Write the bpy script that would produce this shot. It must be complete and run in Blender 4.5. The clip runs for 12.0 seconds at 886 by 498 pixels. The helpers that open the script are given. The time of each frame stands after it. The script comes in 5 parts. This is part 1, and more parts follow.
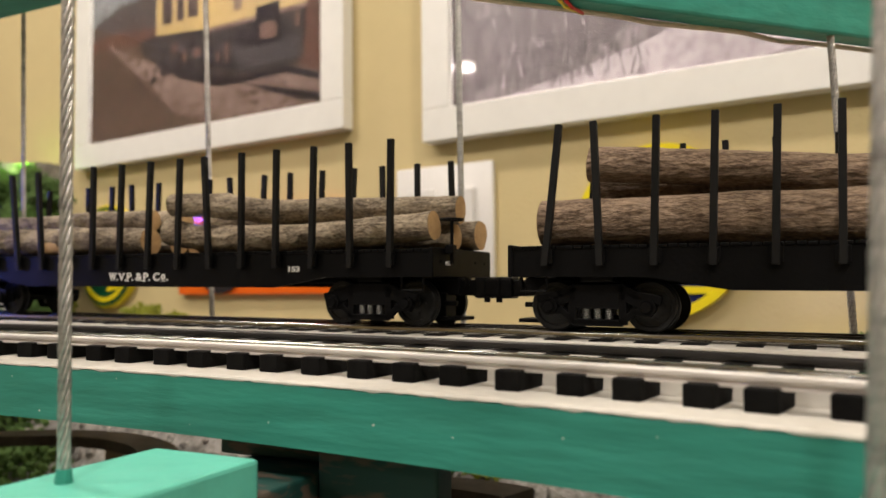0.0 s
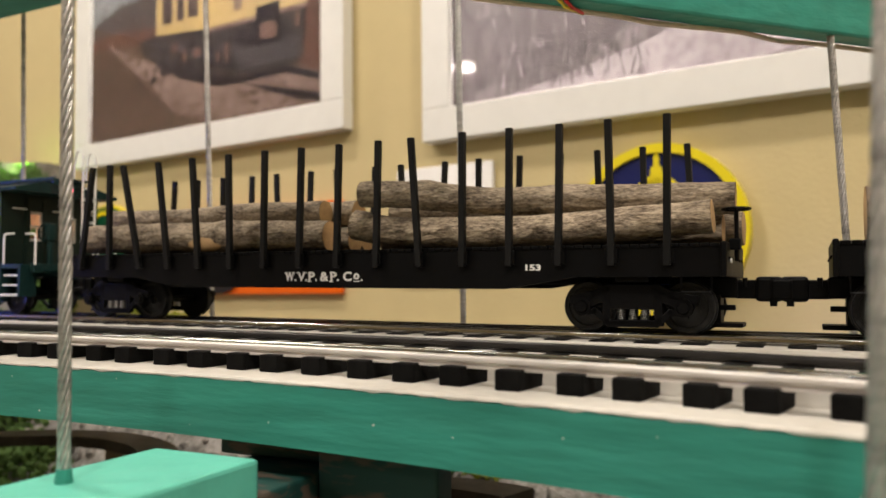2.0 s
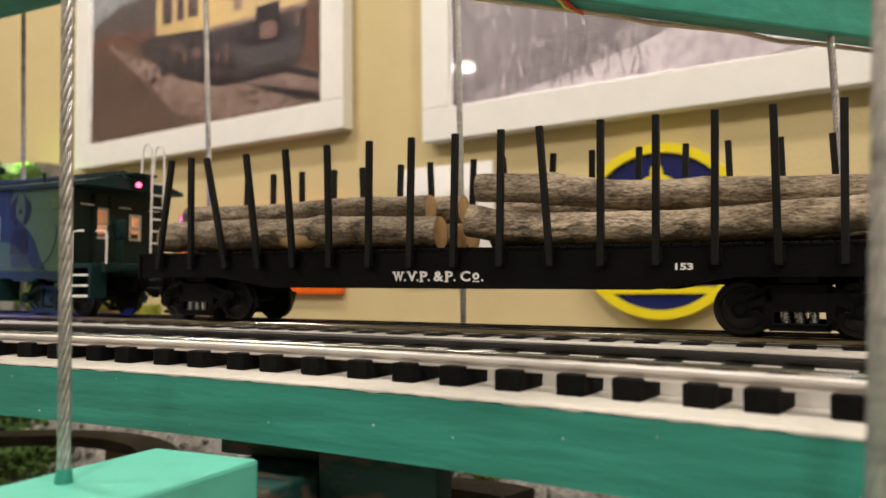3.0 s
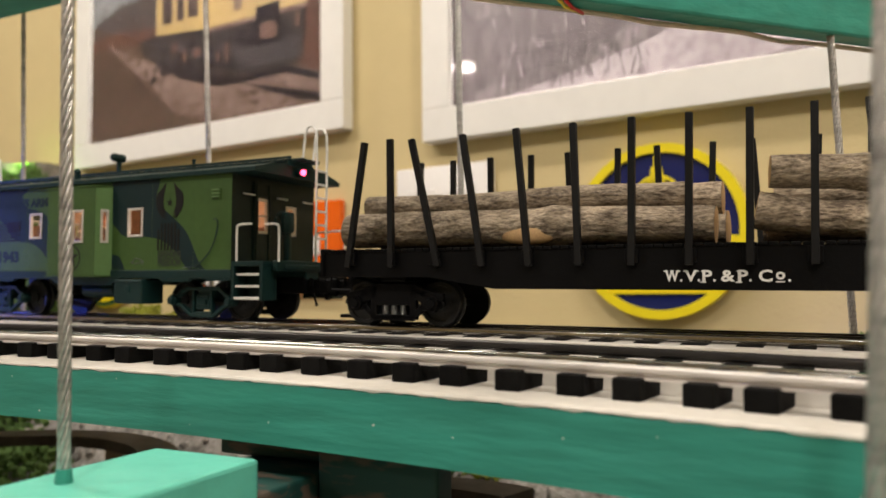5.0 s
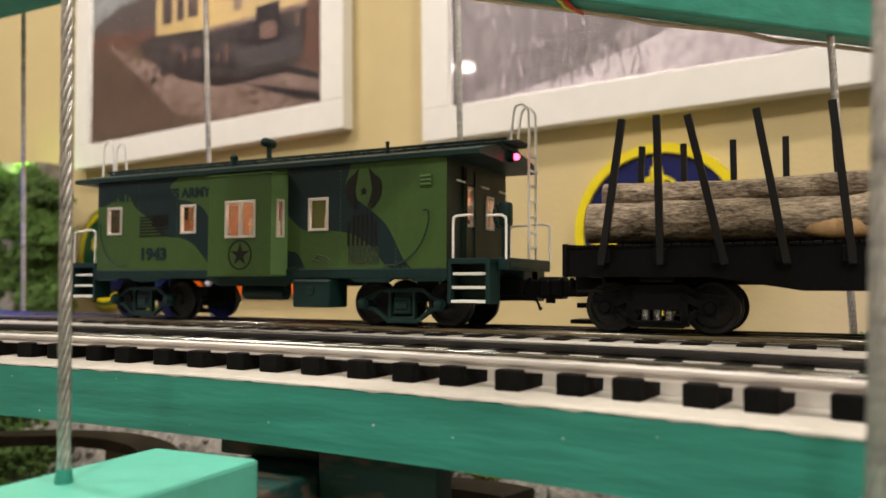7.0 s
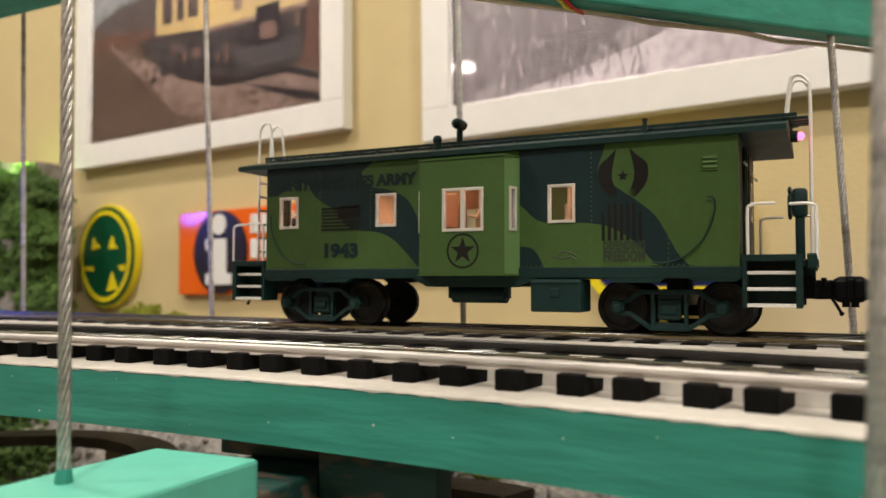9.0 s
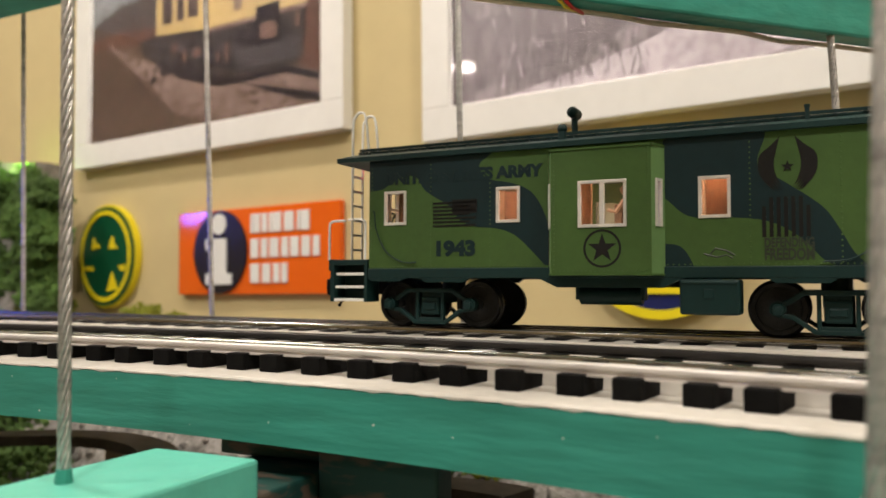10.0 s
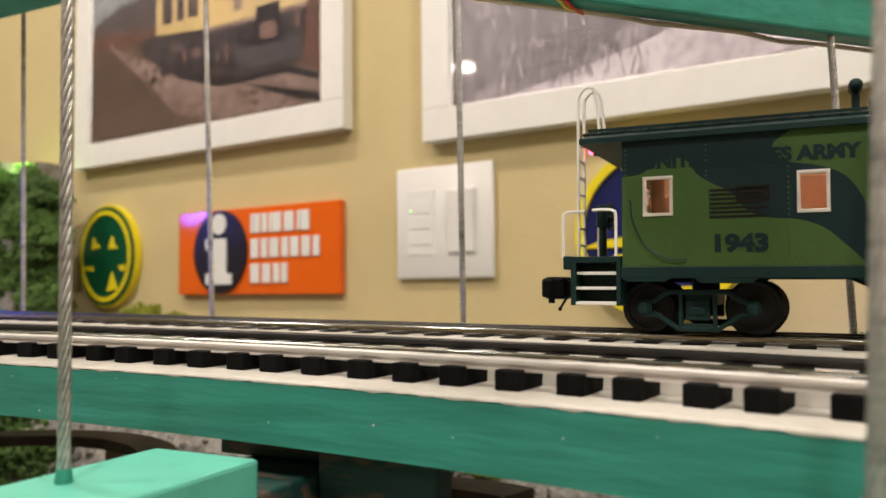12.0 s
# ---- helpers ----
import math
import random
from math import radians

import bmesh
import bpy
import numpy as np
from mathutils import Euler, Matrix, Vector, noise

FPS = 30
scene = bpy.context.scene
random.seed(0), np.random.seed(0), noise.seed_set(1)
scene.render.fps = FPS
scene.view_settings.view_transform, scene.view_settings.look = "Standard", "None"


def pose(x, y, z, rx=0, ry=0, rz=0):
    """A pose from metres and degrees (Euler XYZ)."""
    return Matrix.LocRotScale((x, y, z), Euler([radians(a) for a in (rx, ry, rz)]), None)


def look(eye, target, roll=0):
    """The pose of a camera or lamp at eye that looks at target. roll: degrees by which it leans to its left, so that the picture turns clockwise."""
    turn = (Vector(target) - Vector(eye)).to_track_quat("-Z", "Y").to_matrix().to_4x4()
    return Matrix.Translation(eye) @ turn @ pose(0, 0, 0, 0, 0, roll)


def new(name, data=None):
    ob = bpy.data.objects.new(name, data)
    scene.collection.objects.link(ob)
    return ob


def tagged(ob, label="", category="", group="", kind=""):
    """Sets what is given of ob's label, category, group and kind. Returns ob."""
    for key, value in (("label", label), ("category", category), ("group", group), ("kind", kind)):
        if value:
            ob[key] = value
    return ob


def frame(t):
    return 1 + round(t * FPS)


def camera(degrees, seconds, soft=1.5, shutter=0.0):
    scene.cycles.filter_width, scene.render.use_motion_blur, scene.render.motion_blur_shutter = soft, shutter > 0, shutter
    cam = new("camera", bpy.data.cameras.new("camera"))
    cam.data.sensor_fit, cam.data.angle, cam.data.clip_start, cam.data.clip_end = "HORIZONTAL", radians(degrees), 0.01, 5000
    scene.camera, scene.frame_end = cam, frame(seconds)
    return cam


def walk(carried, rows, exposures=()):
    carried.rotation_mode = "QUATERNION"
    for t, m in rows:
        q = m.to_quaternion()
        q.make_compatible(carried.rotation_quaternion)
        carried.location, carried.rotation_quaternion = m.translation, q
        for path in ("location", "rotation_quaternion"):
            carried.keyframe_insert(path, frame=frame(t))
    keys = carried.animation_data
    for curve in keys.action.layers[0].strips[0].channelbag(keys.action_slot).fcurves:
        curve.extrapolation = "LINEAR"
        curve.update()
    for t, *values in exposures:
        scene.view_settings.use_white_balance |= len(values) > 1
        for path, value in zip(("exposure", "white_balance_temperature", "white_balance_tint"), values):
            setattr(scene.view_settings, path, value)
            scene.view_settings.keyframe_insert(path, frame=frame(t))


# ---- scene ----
# World: x runs along the train's track, y away from the camera, z up; metres.
EYE = (0.0371, -0.3058, 1.300)
cam = camera(59.49, 12.0, soft=1.6)
cam_pose = (Matrix.Translation(EYE) @ pose(0, 0, 0, 0, 0, 25.857) @ pose(0, 0, 0, 92.972, 0, 0) @ pose(0, 0, 0, 0, 0, -0.514))
cam.data.dof.use_dof = True
cam.data.dof.focus_distance = 0.275
cam.data.dof.aperture_fstop = 14.0
walk(cam, [(0.0, cam_pose), (12.0, cam_pose)])
scene.view_settings.exposure = 0.62

# The room's frame: a along the back wall, n away from the eye, z from the eye's height
ROOM = Matrix.Translation(EYE) @ pose(0, 0, 0, 0, 0, -7.086)
WALL_N = 0.657

# ---- light: recessed ceiling lamps of the room ----
world = bpy.data.worlds.new("room_air")
world.use_nodes = True
world.node_tree.nodes["Background"].inputs[0].default_value = (1.0, 0.86, 0.68, 1)
world.node_tree.nodes["Background"].inputs[1].default_value = 0.025
scene.world = world
# the last lamp is added to brighten the right of the back wall
LAMPS = [(-2.11, -2.183), (-1.25, -0.70), (0.30, -0.70), (-0.70, 0.12), (-1.70, 0.12), (0.30, 0.12), (-0.50, -2.38), (1.15, -0.45)]
LAMP_POWER = [5, 10, 9, 4.2, 3.4, 3.8, 4, 8]
for (a, n), power in zip(LAMPS, LAMP_POWER):
    light = bpy.data.lights.new("downlight", "AREA")
    light.shape, light.size, light.energy, light.color = "DISK", 0.14, power, (1.0, 0.90, 0.81)
    lamp = new("downlight", light)
    lamp.matrix_world = ROOM @ pose(a, n, 1.17)
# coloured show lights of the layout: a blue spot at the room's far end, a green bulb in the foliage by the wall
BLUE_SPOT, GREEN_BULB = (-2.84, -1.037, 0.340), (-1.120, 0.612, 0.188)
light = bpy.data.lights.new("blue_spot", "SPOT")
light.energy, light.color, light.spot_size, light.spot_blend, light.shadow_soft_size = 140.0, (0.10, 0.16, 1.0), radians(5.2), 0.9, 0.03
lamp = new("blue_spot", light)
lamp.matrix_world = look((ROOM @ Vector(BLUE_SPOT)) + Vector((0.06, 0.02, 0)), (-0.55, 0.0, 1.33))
light = bpy.data.lights.new("green_bulb", "POINT")
light.energy, light.color, light.shadow_soft_size = 0.035, (0.45, 1.0, 0.08), 0.006
lamp = new("green_bulb", light)
lamp.matrix_world = ROOM @ pose(GREEN_BULB[0], GREEN_BULB[1] - 0.012, GREEN_BULB[2])


# ---- materials ----
def mat(name, color, rough=0.6, metal=0.0, vary=0.12, scale=40.0, bump=0.0, bump_scale=None, spec=0.5, stretch=(1, 1, 1), second=None, amount=0.5, tone=0.0, hard=1.0):
    """Colour with grain at two scales, relief and uneven gloss. second: a colour that stains the first."""
    m = bpy.data.materials.new(name)
    m.use_nodes = True
    nodes, links = m.node_tree.nodes, m.node_tree.links
    b = nodes["Principled BSDF"]
    co = nodes.new("ShaderNodeTexCoord")
    mp = nodes.new("ShaderNodeMapping")
    mp.inputs["Scale"].default_value = stretch
    links.new(co.outputs["Object"], mp.inputs["Vector"])
    fine, coarse = nodes.new("ShaderNodeTexNoise"), nodes.new("ShaderNodeTexNoise")
    for nz, s in ((fine, scale * 6), (coarse, scale)):
        nz.inputs["Scale"].default_value = s
        nz.inputs["Detail"].default_value = 5
        links.new(mp.outputs[0], nz.inputs["Vector"])
    mix = nodes.new("ShaderNodeMix")
    mix.data_type = "RGBA"
    c2 = second or tuple(max(0.0, c * (1 - 2.2 * vary)) for c in color)
    mix.inputs["A"].default_value, mix.inputs["B"].default_value = (*color, 1), (*c2, 1)
    both = nodes.new("ShaderNodeMath")
    both.operation = "MULTIPLY_ADD"
    links.new(fine.outputs["Fac"], both.inputs[0])
    both.inputs[1].default_value = 0.5
    half = nodes.new("ShaderNodeMath")
    half.operation = "MULTIPLY"
    half.inputs[1].default_value = 0.5
    links.new(coarse.outputs["Fac"], half.inputs[0])
    links.new(half.outputs[0], both.inputs[2])
    ramp = nodes.new("ShaderNodeMapRange")
    ramp.inputs["From Min"].default_value, ramp.inputs["From Max"].default_value = 0.5 - 0.3 * amount / hard, 0.5 + 0.3 * (1.2 - amount) / hard
    links.new(both.outputs[0], ramp.inputs["Value"])
    links.new(ramp.outputs[0], mix.inputs["Factor"])
    out = mix.outputs["Result"]
    if tone:
        info, hsv = nodes.new("ShaderNodeObjectInfo"), nodes.new("ShaderNodeHueSaturation")
        val = nodes.new("ShaderNodeMapRange")
        val.inputs["To Min"].default_value, val.inputs["To Max"].default_value = 1 - tone, 1 + tone
        links.new(info.outputs["Random"], val.inputs["Value"])
        links.new(val.outputs[0], hsv.inputs["Value"])
        links.new(out, hsv.inputs["Color"])
        out = hsv.outputs[0]
    links.new(out, b.inputs["Base Color"])
    rr = nodes.new("ShaderNodeMapRange")
    rr.inputs["To Min"].default_value, rr.inputs["To Max"].default_value = max(0.02, rough * 0.8), min(1, rough * 1.2)
    links.new(coarse.outputs["Fac"], rr.inputs["Value"])
    links.new(rr.outputs[0], b.inputs["Roughness"])
    b.inputs["Metallic"].default_value, b.inputs["Specular IOR Level"].default_value = metal, spec
    if bump:
        bp = nodes.new("ShaderNodeBump")
        bp.inputs["Strength"].default_value, bp.inputs["Distance"].default_value = 1.0, bump
        if bump_scale:
            third = nodes.new("ShaderNodeTexNoise")
            third.inputs["Scale"].default_value, third.inputs["Detail"].default_value = bump_scale, 6
            links.new(mp.outputs[0], third.inputs["Vector"])
            links.new(third.outputs["Fac"], bp.inputs["Height"])
        else:
            links.new(both.outputs[0], bp.inputs["Height"])
        links.new(bp.outputs[0], b.inputs["Normal"])
    return m


def glow(name, color, strength):
    m = bpy.data.materials.new(name)
    m.use_nodes = True
    b = m.node_tree.nodes["Principled BSDF"]
    b.inputs["Base Color"].default_value = (*color, 1)
    b.inputs["Emission Color"].default_value, b.inputs["Emission Strength"].default_value = (*color, 1), strength
    return m


def glass(name, rough=0.02, tint=(1, 1, 1)):
    m = bpy.data.materials.new(name)
    m.use_nodes = True
    b = m.node_tree.nodes["Principled BSDF"]
    b.inputs["Base Color"].default_value = (*tint, 1)
    b.inputs["Transmission Weight"].default_value, b.inputs["Roughness"].default_value, b.inputs["IOR"].default_value = 1.0, rough, 1.45
    return m


M_WALL = mat("wall_paint", (0.60, 0.49, 0.255), 0.7, vary=0.03, scale=6, bump=0.0004, bump_scale=260)
M_CEIL = mat("ceiling_paint", (0.80, 0.77, 0.70), 0.8, vary=0.03, scale=5)
M_FLOOR = mat("floor_carpet", (0.16, 0.14, 0.12), 0.95, vary=0.2, scale=30)
M_FRAME = mat("white_lacquer", (0.82, 0.81, 0.78), 0.35, vary=0.03, scale=12, bump=0.0001, bump_scale=90)
M_TEAL = mat("teal_paint", (0.043, 0.295, 0.230), 0.42, vary=0.13, scale=14, hard=1.5, bump=0.0012, bump_scale=55, stretch=(0.35, 1, 2.2), spec=0.35)
M_MINT = mat("mint_teal_paint", (0.135, 0.56, 0.44), 0.40, vary=0.10, scale=14, bump=0.0010, bump_scale=55, spec=0.4)
# patchy teal paint, with the shade under the deck put into the colour
M_TEAL_DARK = mat("shaded_patchy_teal", (0.006, 0.045, 0.038), 0.6, scale=34, second=(0.085, 0.066, 0.048), amount=0.35, hard=6.0, stretch=(0.45, 1, 1.6))
M_WHITE = mat("white_deck_paint", (0.60, 0.575, 0.52), 0.55, vary=0.10, scale=30, bump=0.0004, bump_scale=140)
M_TIE = mat("black_tie_plastic", (0.005, 0.005, 0.0047), 0.8, vary=0.3, scale=120, bump=0.0002, bump_scale=500, tone=0.25, spec=0.10)
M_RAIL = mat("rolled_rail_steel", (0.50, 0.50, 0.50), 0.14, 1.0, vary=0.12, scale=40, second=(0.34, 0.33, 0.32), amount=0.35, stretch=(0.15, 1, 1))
# front rail's bright reflection is put into a paler, rougher steel
M_RAIL_BRIGHT = mat("lit_polished_rail", (0.74, 0.71, 0.68), 0.55, 1.0, vary=0.12, scale=60, stretch=(0.15, 1, 1))
# the blackened centre rail; the rear rails share this dark colour
M_RAIL_DARK = mat("dark_rail_steel", (0.035, 0.033, 0.032), 0.3, 0.6, vary=0.2, scale=60)
M_CABLE = mat("zinc_wire", (0.66, 0.64, 0.61), 0.48, 0.8, vary=0.3, scale=120)
# darker core: the shade of the grooves between strands is in its colour
M_CABLE_CORE = mat("groove_shade_core", (0.28, 0.27, 0.25), 0.6, 0.8)
M_BLACK = mat("black_car_paint", (0.0028, 0.0028, 0.0032), 0.5, vary=0.3, scale=70, bump=0.0001, bump_scale=700, spec=0.10)
M_STAKE = mat("black_stake_plastic", (0.006, 0.006, 0.006), 0.55, vary=0.2, scale=90, spec=0.20)
M_WHEEL = mat("blackened_wheel", (0.027, 0.028, 0.029), 0.42, 0.4, vary=0.3, scale=150, spec=0.3)
M_SPRING = mat("bright_spring", (0.34, 0.34, 0.33), 0.3, 1.0)
M_LETTER = mat("white_lettering", (0.78, 0.78, 0.76), 0.5, vary=0.08, scale=300)
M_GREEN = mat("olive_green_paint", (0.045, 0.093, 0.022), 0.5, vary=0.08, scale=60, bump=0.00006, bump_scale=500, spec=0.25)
M_BAY = mat("bay_side_green", (0.105, 0.195, 0.070), 0.5, vary=0.06, scale=60, spec=0.3)
M_NAVY = mat("dark_blue_green_paint", (0.005, 0.019, 0.022), 0.5, vary=0.1, scale=60, spec=0.22)
M_TRIM = mat("dark_teal_car_paint", (0.0055, 0.025, 0.024), 0.5, vary=0.12, scale=80, spec=0.22)
# end walls and doors take a darker green than the side sheets
M_ENDWALL = mat("darker_end_green", (0.006, 0.016, 0.011), 0.5, vary=0.15, scale=80, spec=0.25)
M_INK = mat("dark_print", (0.009, 0.0085, 0.008), 0.5, vary=0.15, scale=200, spec=0.2)
M_INK_SOFT = mat("worn_dark_print", (0.016, 0.028, 0.014), 0.5, vary=0.2, scale=400)
M_WINFRAME = mat("silver_window_frame", (0.62, 0.60, 0.56), 0.4, 0.3)
M_HANDRAIL = mat("white_enamel", (0.80, 0.80, 0.77), 0.4, vary=0.05)
M_LINING = mat("warm_cabin_lining", (0.62, 0.42, 0.28), 0.6, vary=0.15, scale=60)
M_CABIN_WOOD = mat("brown_cabin_fittings", (0.30, 0.13, 0.06), 0.5, vary=0.25, scale=80)
M_CABIN_LAMP = glow("cabin_lamp", (1.0, 0.62, 0.40), 19.0)
M_RED_LAMP = glow("red_marker", (1.0, 0.05, 0.12), 6.0)
M_RED_CORE = glow("red_marker_core", (1.0, 0.55, 0.62), 9.0)
M_BARK = mat("grey_brown_bark", (0.39, 0.315, 0.22), 0.85, scale=190, bump=0.0022, bump_scale=420, stretch=(0.42, 1, 1), second=(0.085, 0.062, 0.042), amount=0.58, hard=1.6, tone=0.18)
M_BARK_DARK = mat("brown_rough_bark", (0.25, 0.175, 0.115), 0.9, scale=230, bump=0.0028, bump_scale=480, stretch=(0.35, 1, 1), second=(0.075, 0.047, 0.028), amount=0.55, hard=1.7)
M_CUT = mat("sawn_wood", (0.55, 0.36, 0.17), 0.7, vary=0.2, scale=240, bump=0.0002, second=(0.36, 0.22, 0.10), amount=0.45)
M_YELLOW = mat("yellow_acrylic", (0.80, 0.66, 0.015), 0.3, vary=0.03)
M_BLUE = mat("deep_blue_acrylic", (0.008, 0.014, 0.10), 0.25, vary=0.05)
M_GREEN_SIGN = mat("green_acrylic", (0.004, 0.075, 0.032), 0.3, vary=0.05)
M_ORANGE = mat("orange_acrylic", (0.80, 0.13, 0.008), 0.07, vary=0.03)
M_BLACK_SIGN = mat("black_acrylic", (0.008, 0.008, 0.014), 0.2, vary=0.05)
M_WHITE_SIGN = mat("white_acrylic", (0.80, 0.80, 0.78), 0.35, vary=0.03)
M_PLATE = mat("white_switch_plastic", (0.80, 0.78, 0.76), 0.35, vary=0.02)
M_LED = glow("green_pilot", (0.25, 1.0, 0.15), 2.5)
M_ROCK = mat("grey_ballast_rock", (0.34, 0.32, 0.30), 0.9, vary=0.4, scale=35, bump=0.006, bump_scale=70, second=(0.07, 0.065, 0.06), amount=0.5, hard=1.5)
M_STONE = mat("loose_grey_stone", (0.36, 0.34, 0.32), 0.9, scale=60, second=(0.07, 0.065, 0.06), amount=0.5, hard=2.2)
M_MOSS = mat("dark_green_moss", (0.115, 0.21, 0.042), 0.95, vary=0.4, scale=90, second=(0.025, 0.065, 0.014), tone=0.3)
M_MOSS_YELLOW = mat("yellow_green_moss", (0.26, 0.27, 0.02), 0.95, vary=0.35, scale=90, second=(0.10, 0.13, 0.015), tone=0.2)
M_STRIP = mat("pale_lamp_strip", (0.62, 0.52, 0.38), 0.5, vary=0.15, scale=60)
M_PLY = mat("brown_plywood_edge", (0.21, 0.15, 0.09), 0.7, vary=0.25, scale=50, stretch=(0.3, 1, 3))
M_ROADBED = mat("dark_roadbed_board", (0.055, 0.040, 0.026), 0.75, vary=0.3, scale=40)
M_PANE = glass("clear_pane")
M_PICTURE_GLASS = glass("low_gloss_picture_glass")
M_PICTURE_GLASS.node_tree.nodes["Principled BSDF"].inputs["IOR"].default_value = 1.30


# ---- mesh helpers ----
def box(bm, x0, x1, y0, y1, z0, z1, bevel=0.0, m=None):
    made = bmesh.ops.create_cube(bm, size=1.0, matrix=Matrix.Translation(((x0 + x1) / 2, (y0 + y1) / 2, (z0 + z1) / 2)) @ Matrix.Diagonal((abs(x1 - x0), abs(y1 - y0), abs(z1 - z0), 1)))
    verts = made["verts"]
    if bevel:
        edges = list({e for v in verts for e in v.link_edges})
        verts = bmesh.ops.bevel(bm, geom=edges, offset=bevel, segments=2, profile=0.5, affect="EDGES")["verts"]
    if m is not None:
        bmesh.ops.transform(bm, matrix=m, verts=verts)
    return bm


def rod(bm, p, q, r, seg=8, r2=None, cap=True):
    p, q = Vector(p), Vector(q)
    d = q - p
    turn = d.to_track_quat("Z", "Y").to_matrix().to_4x4()
    bmesh.ops.create_cone(bm, cap_ends=cap, segments=seg, radius1=r, radius2=r if r2 is None else r2, depth=d.length, matrix=Matrix.Translation((p + q) / 2) @ turn)
    return bm


def ball(bm, c, r, sub=2, sx=1, sy=1, sz=1):
    bmesh.ops.create_icosphere(bm, subdivisions=sub, radius=r, matrix=Matrix.Translation(c) @ Matrix.Diagonal((sx, sy, sz, 1)))
    return bm


def tube(bm, pts, r, seg=6, closed=False):
    """A bent round bar through the given points."""
    pts = [Vector(p) for p in pts]
    rings = []
    for i, p in enumerate(pts):
        d = (pts[min(i + 1, len(pts) - 1)] - pts[max(i - 1, 0)]).normalized()
        ref = Vector((0, 0, 1)) if abs(d.z) < 0.9 else Vector((0, 1, 0))
        u = d.cross(ref).normalized()
        w = d.cross(u)
        rr = r[i] if isinstance(r, (list, tuple)) else r
        rings.append([bm.verts.new(p + rr * (math.cos(k * math.tau / seg) * u + math.sin(k * math.tau / seg) * w)) for k in range(seg)])
    for a, b in zip(rings, rings[1:]):
        for k in range(seg):
            bm.faces.new((a[k], a[(k + 1) % seg], b[(k + 1) % seg], b[k]))
    bm.faces.new(rings[0][::-1])
    bm.faces.new(rings[-1])
    return bm


def smooth_line(pts, steps=8, closed=False):
    """A Catmull-Rom line through a few points."""
    pts = [Vector(p) for p in pts]
    n = len(pts)
    out = []
    for i in range(n if closed else n - 1):
        a, b, c, d = ((pts[(i + k - 1) % n] for k in range(4)) if closed else (pts[min(max(i + k - 1, 0), n - 1)] for k in range(4)))
        for k in range(steps):
            t = k / steps
            out.append(0.5 * ((2 * b) + (c - a) * t + (2 * a - 5 * b + 4 * c - d) * t * t + (3 * b - a - 3 * c + d) * t ** 3))
    if not closed:
        out.append(pts[-1])
    return out


def plate(bm, outline, thick, m=None):
    """A flat piece from an outline in x, z; it is thick towards -y."""
    verts = [bm.verts.new((p[0], 0, p[1])) for p in outline]
    face = bm.faces.new(verts)
    face.normal_update()
    if face.normal.y > 0:
        face.normal_flip()
    ext = bmesh.ops.extrude_face_region(bm, geom=[face])
    moved = [v for v in ext["geom"] if isinstance(v, bmesh.types.BMVert)]
    bmesh.ops.translate(bm, vec=(0, -thick, 0), verts=moved)
    both = verts + moved
    if m is not None:
        bmesh.ops.transform(bm, matrix=m, verts=both)
    return bm


def ring_plate(bm, cx, cz, r0, r1, thick, seg=48, m=None, y=0.0):
    rows = []
    for k in range(seg):
        c, s = math.cos(k * math.tau / seg), math.sin(k * math.tau / seg)
        rows.append([bm.verts.new((cx + r * c, yy, cz + r * s)) for r, yy in ((r0, y), (r0, y - thick), (r1, y - thick), (r1, y))])
    for k in range(seg):
        a, b = rows[k], rows[(k + 1) % seg]
        for j in range(4):
            bm.faces.new((a[j], a[(j + 1) % 4], b[(j + 1) % 4], b[j]))
    if m is not None:
        bmesh.ops.transform(bm, matrix=m, verts=[v for row in rows for v in row])
    return bm


def mesh_of(name, bm, material, soft=False, angle=40):
    bmesh.ops.recalc_face_normals(bm, faces=bm.faces)
    me = bpy.data.meshes.new(name)
    bm.to_mesh(me)
    bm.free()
    me.materials.append(material)
    if soft:
        me.shade_smooth()
        me.set_sharp_from_angle(angle=radians(angle))
    return me


def part(name, bm, material, parent=None, label="", soft=False, at=None):
    ob = new(name, mesh_of(name, bm, material, soft) if isinstance(bm, bmesh.types.BMesh) else bm)
    ob.parent = parent
    if at is not None:
        ob.matrix_basis = at
    return tagged(ob, label)


def thing(name, label, category, group="", at=None, kind=""):
    ob = new(name)
    ob.empty_display_size = 0.02
    if at is not None:
        ob.matrix_basis = at
    return tagged(ob, label, category, group, kind)


def lettering(name, text, size, material, parent, at, width=0.0, label="", align="CENTER", bold=0.0, depth=0.0002):
    """Raised or printed letters in the plane x, z of the parent, read from -y; width: the whole word's width."""
    cu = bpy.data.curves.new(name, "FONT")
    cu.body, cu.size, cu.align_x, cu.align_y, cu.extrude, cu.offset = text, size, align, "CENTER", depth, bold
    cu.resolution_u = 3
    tmp = bpy.data.objects.new(name, cu)
    me = bpy.data.meshes.new_from_object(tmp)
    bpy.data.objects.remove(tmp)
    bpy.data.curves.remove(cu)
    xs = [v.co.x for v in me.vertices]
    if width:
        k = width / (max(xs) - min(xs))
        me.transform(Matrix.Diagonal((k, 1, 1, 1)))
    me.transform(pose(0, 0, 0, 90, 0, 0))
    me.materials.clear()
    me.materials.append(material)
    ob = new(name, me)
    ob.parent, ob.matrix_basis = parent, at
    return tagged(ob, label)


# ---- the track's line ----
Z0, GRADE, BEND = 1.2830, -0.01383, 0.0478


def on_track(x, lift=0.0):
    """The pose of a thing on the train's track, x metres along it; z = 0 is the rail's top."""
    return pose(x, 0.5 * BEND * x * x, Z0 + GRADE * x + lift, 0, math.degrees(-GRADE), math.degrees(BEND * x))


